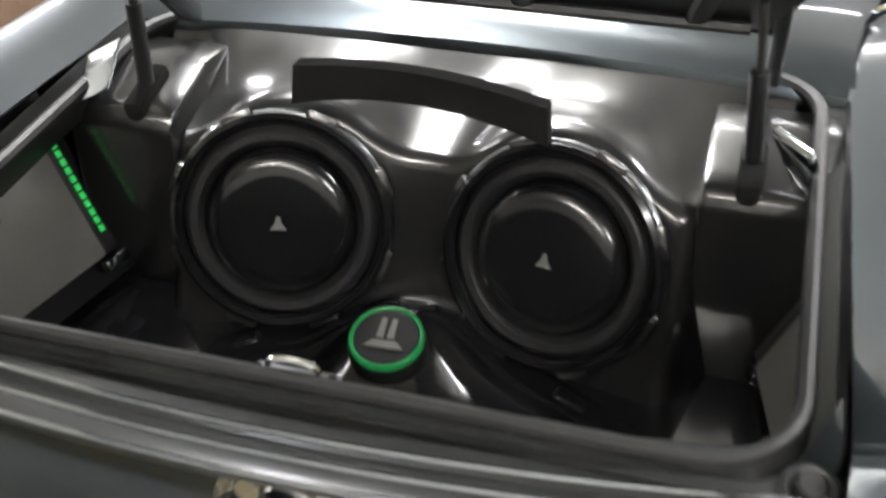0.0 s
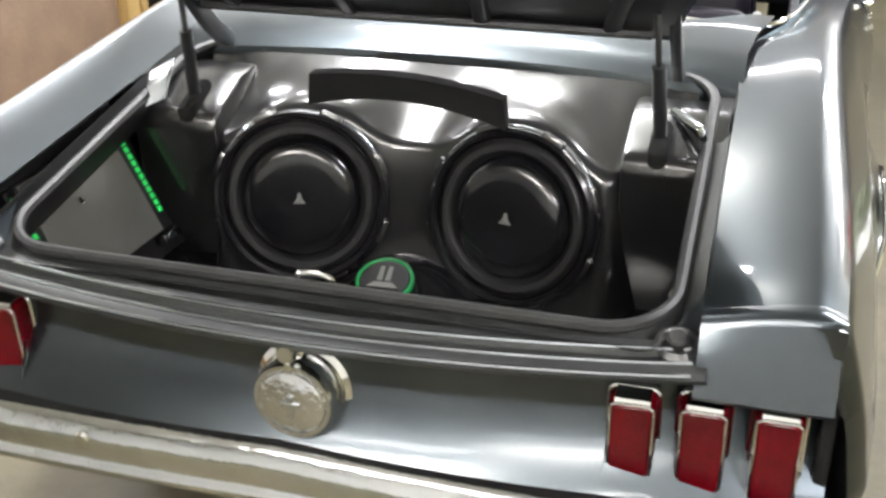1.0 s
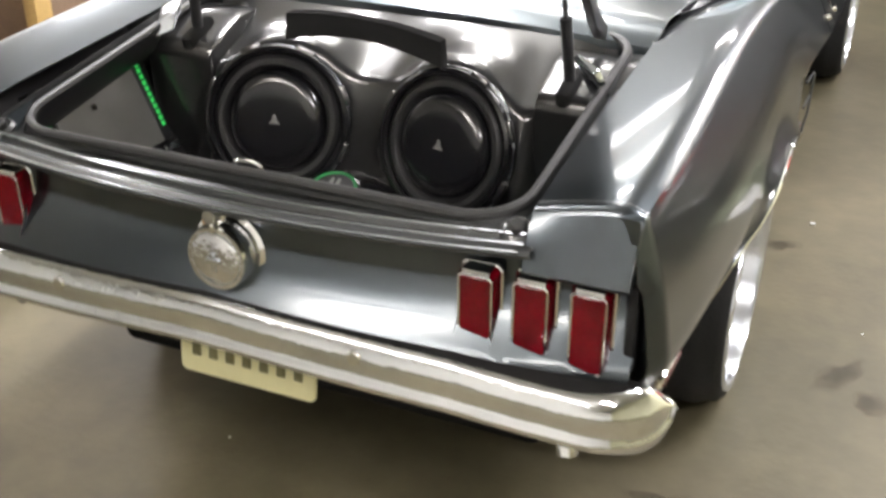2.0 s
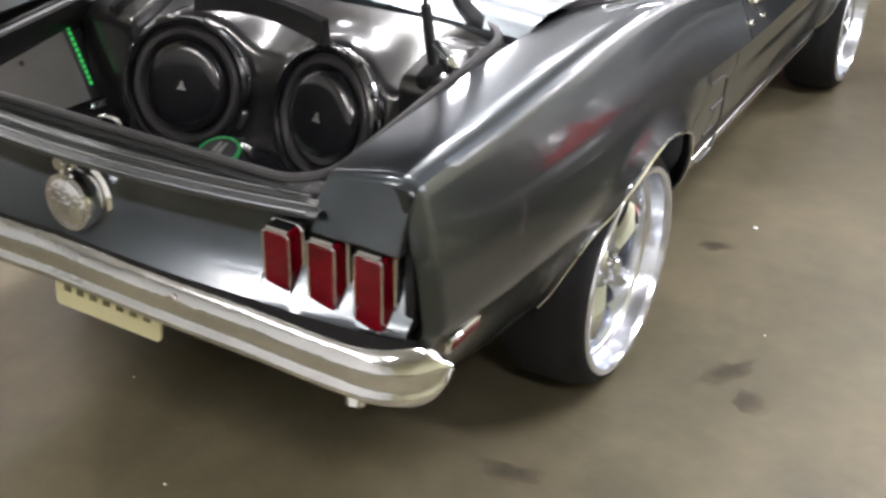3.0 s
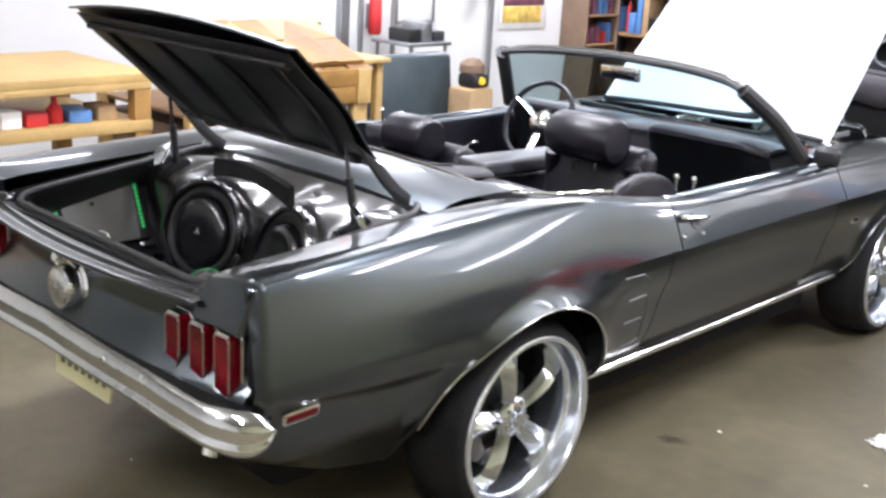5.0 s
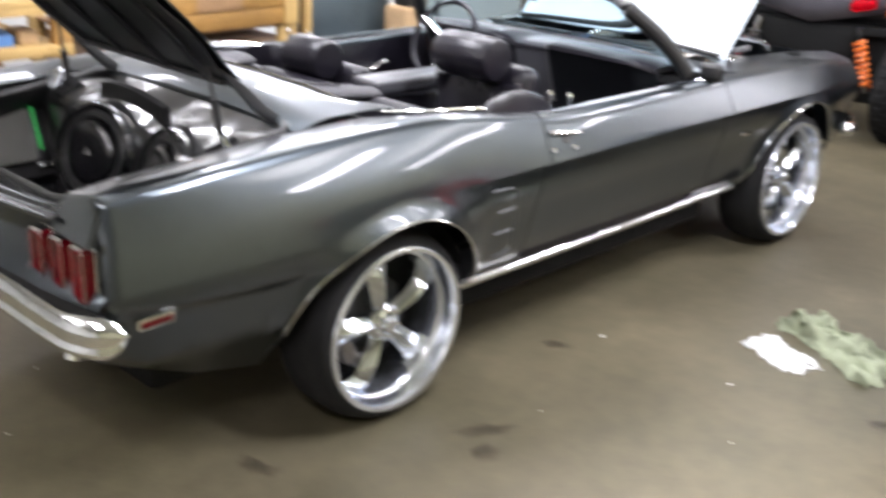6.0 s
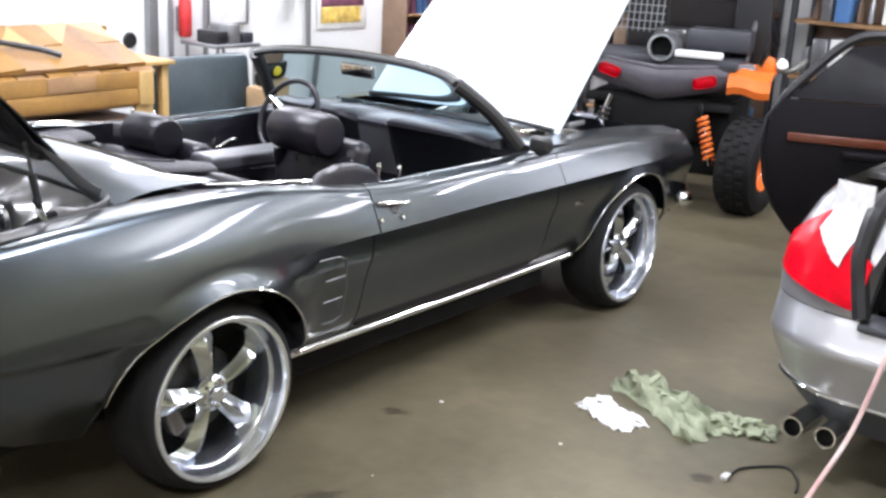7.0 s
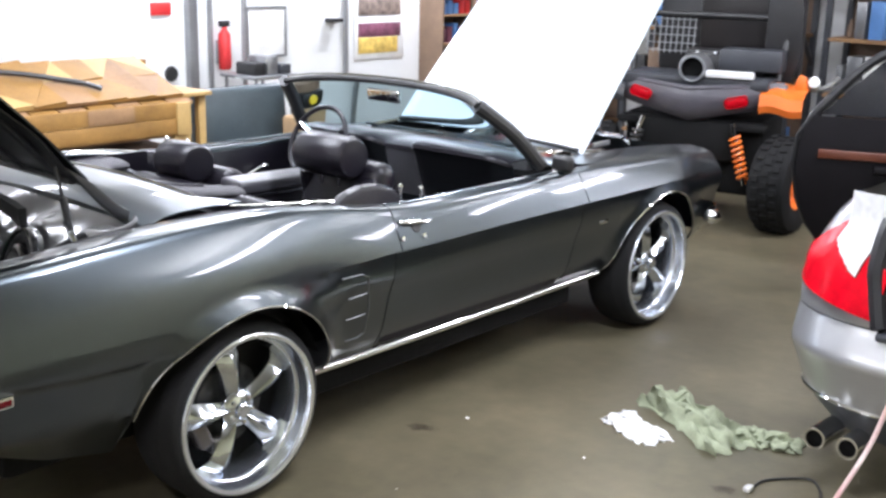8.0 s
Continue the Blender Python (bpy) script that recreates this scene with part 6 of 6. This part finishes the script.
cart = thing("shop_cart", (-3.55, 4.87, 0), "pale metal shop cart with a flat top", "cart")
part("top", box(-3.55, 4.87, 0.90, 0.45, 0.46, 0.03, 0.008), STEEL, cart)
part("shelf", box(-3.55, 4.87, 0.35, 0.45, 0.46, 0.03, 0.008), STEEL, cart)
for x in (-3.74, -3.36):
    for y in (4.68, 5.06):
        part("post", tube([(x, y, 0), (x, y, 0.90)], 0.014, 8), STEEL, cart)
for k, (y, h) in enumerate(((4.74, 0.10), (4.87, 0.15), (5.01, 0.08))):
    solo("tool_case", box(-3.5, y, 0.916 + h / 2, 0.25, 0.115, h, 0.012), (SATINBLK, STEEL, CHARCOAL)[k], "small case on the shop cart", "case", "cart clutter")
post = thing("wall_poster", (WX, 6.74, 0.9), "white poster with a dark purple and a yellow picture", "poster")
part("sheet", box(WX + 0.006, 6.74, 1.24, 0.01, 0.68, 0.66, 0.001), PAPER, post)
PURPLE = mat("dark_purple_print", (0.20, 0.07, 0.11), 0.6, var=0.6, scale=11)
part("picture", box(WX + 0.013, 6.74, 1.42, 0.006, 0.58, 0.20, 0.001), mat("grey_brown_print", (0.26, 0.20, 0.17), 0.6, var=0.7, scale=12), post)
part("picture", box(WX + 0.013, 6.74, 1.18, 0.006, 0.58, 0.13, 0.001), PURPLE, post)
part("picture", box(WX + 0.013, 6.72, 1.035, 0.006, 0.54, 0.15, 0.001), mat("yellow_print", (0.75, 0.48, 0.12), 0.6, var=0.5, scale=14), post)
solo("wall_bracket", box(WX + 0.05, 6.10, 1.29, 0.10, 0.14, 0.035, 0.006), SATINBLK, "small black bracket on the white wall", "bracket")

# narrow shelf unit in the corner
unit = thing("corner_shelf", (WX + 0.17, 7.58, 0), "narrow brown shelf unit crowded with coloured packs", "shelf")
part("back_panel", box(WX + 0.012, 7.58, 1.0, 0.016, 0.52, 2.0, 0.002), BROWNBOARD, unit)
for y in (7.33, 7.83):
    part("side_panel", box(WX + 0.17, y, 1.0, 0.30, 0.02, 2.0, 0.002), BROWNBOARD, unit)
random.seed(8)
for z in (0.45, 0.75, 1.03, 1.31, 1.59):
    part("shelf", box(WX + 0.17, 7.58, z, 0.30, 0.478, 0.02, 0.002), PINEDK, unit)
    for k in range(5):
        h = random.uniform(0.10, 0.22)
        solo("parts_pack", box(WX + 0.20, 7.40 + k * 0.09, z + 0.011 + h / 2, 0.14, 0.07, h, 0.006), random.choice((BLUEPL, REDPL, PAPER, PURPLE, CARD, BLUEPL)), "coloured pack on the corner shelf", "pack", "corner shelf packs")

# storage racks along the north wall
random.seed(21)
def rack(x0, x1, y, levels, seed):
    random.seed(seed)
    r = thing("storage_rack", ((x0 + x1) / 2, y, 0), "steel storage rack crowded with parts and bottles", "rack", "storage racks")
    for x in (x0, x1):
        for dy in (-0.22, 0.22):
            part("post", box(x, y + dy, 1.1, 0.05, 0.04, 2.2, 0.003), CHARCOAL, r)
    part("back_panel", box((x0 + x1) / 2, y + 0.25, 1.1, x1 - x0, 0.012, 2.2, 0.002), BROWNBOARD, r, "brown board back")
    for z in levels:
        part("shelf", box((x0 + x1) / 2, y, z, x1 - x0, 0.48, 0.03, 0.003), PINEDK, r)
        x = x0 + 0.10
        while x < x1 - 0.08:
            w = random.uniform(0.05, 0.14)
            h = random.uniform(0.10, 0.34)
            c = random.choice((BLUEPL, BLUEPL, CARD, REDPL, PAPER, SATINBLK, PAPER, STEEL, BROWNBOARD, PURPLE))
            if random.random() < 0.4:
                solo("bottle", lathe([(0, h), (0.012, h), (0.014, h - 0.03), (w * 0.3, h - 0.06), (w * 0.32, 0.01), (0, 0)], 14, Matrix.Translation((x + w / 2, y - 0.12, z + 0.016))), c, "coloured bottle standing on the storage rack", "bottle", "rack bottles")
            else:
                solo("parts_box", box(x + w / 2, y - 0.08, z + 0.016 + h / 2, w, 0.24, h, 0.006), c, "coloured parts box on the storage rack", "box", "rack boxes")
            x += w + random.uniform(0.008, 0.03)


rack(-3.95, -2.2, 8.1, (0.35, 0.85, 1.3, 1.75), 31)
rack(-1.9, -0.3, 8.1, (0.35, 0.85, 1.3, 1.75), 32)
rack(0.0, 1.7, 8.1, (0.35, 0.85, 1.3, 1.75), 33)
rack(1.9, 3.6, 8.1, (0.35, 0.85, 1.3, 1.75), 34)

for i, (cx, cy, r, s, turn) in enumerate(((2.06, 2.42, 0.03, 1.6, 0.2), (1.131, 1.34, 0.035, 2.6, 1.0), (1.22, 1.22, 0.05, 1.0, 0.0), (0.80, 0.62, 0.04, 1.8, 0.2),
                                         (0.86, 2.05, 0.035, 1.6, 0.5), (0.2, -0.5, 0.07, 1.5, 0.3), (-0.5, -0.25, 0.05, 1.2, 0.0))):
    solo("oil_stain", stain(cx, cy, r, s, i * 2.3, turn), OIL, "small dark oil stain on the concrete", "stain", "floor stains")
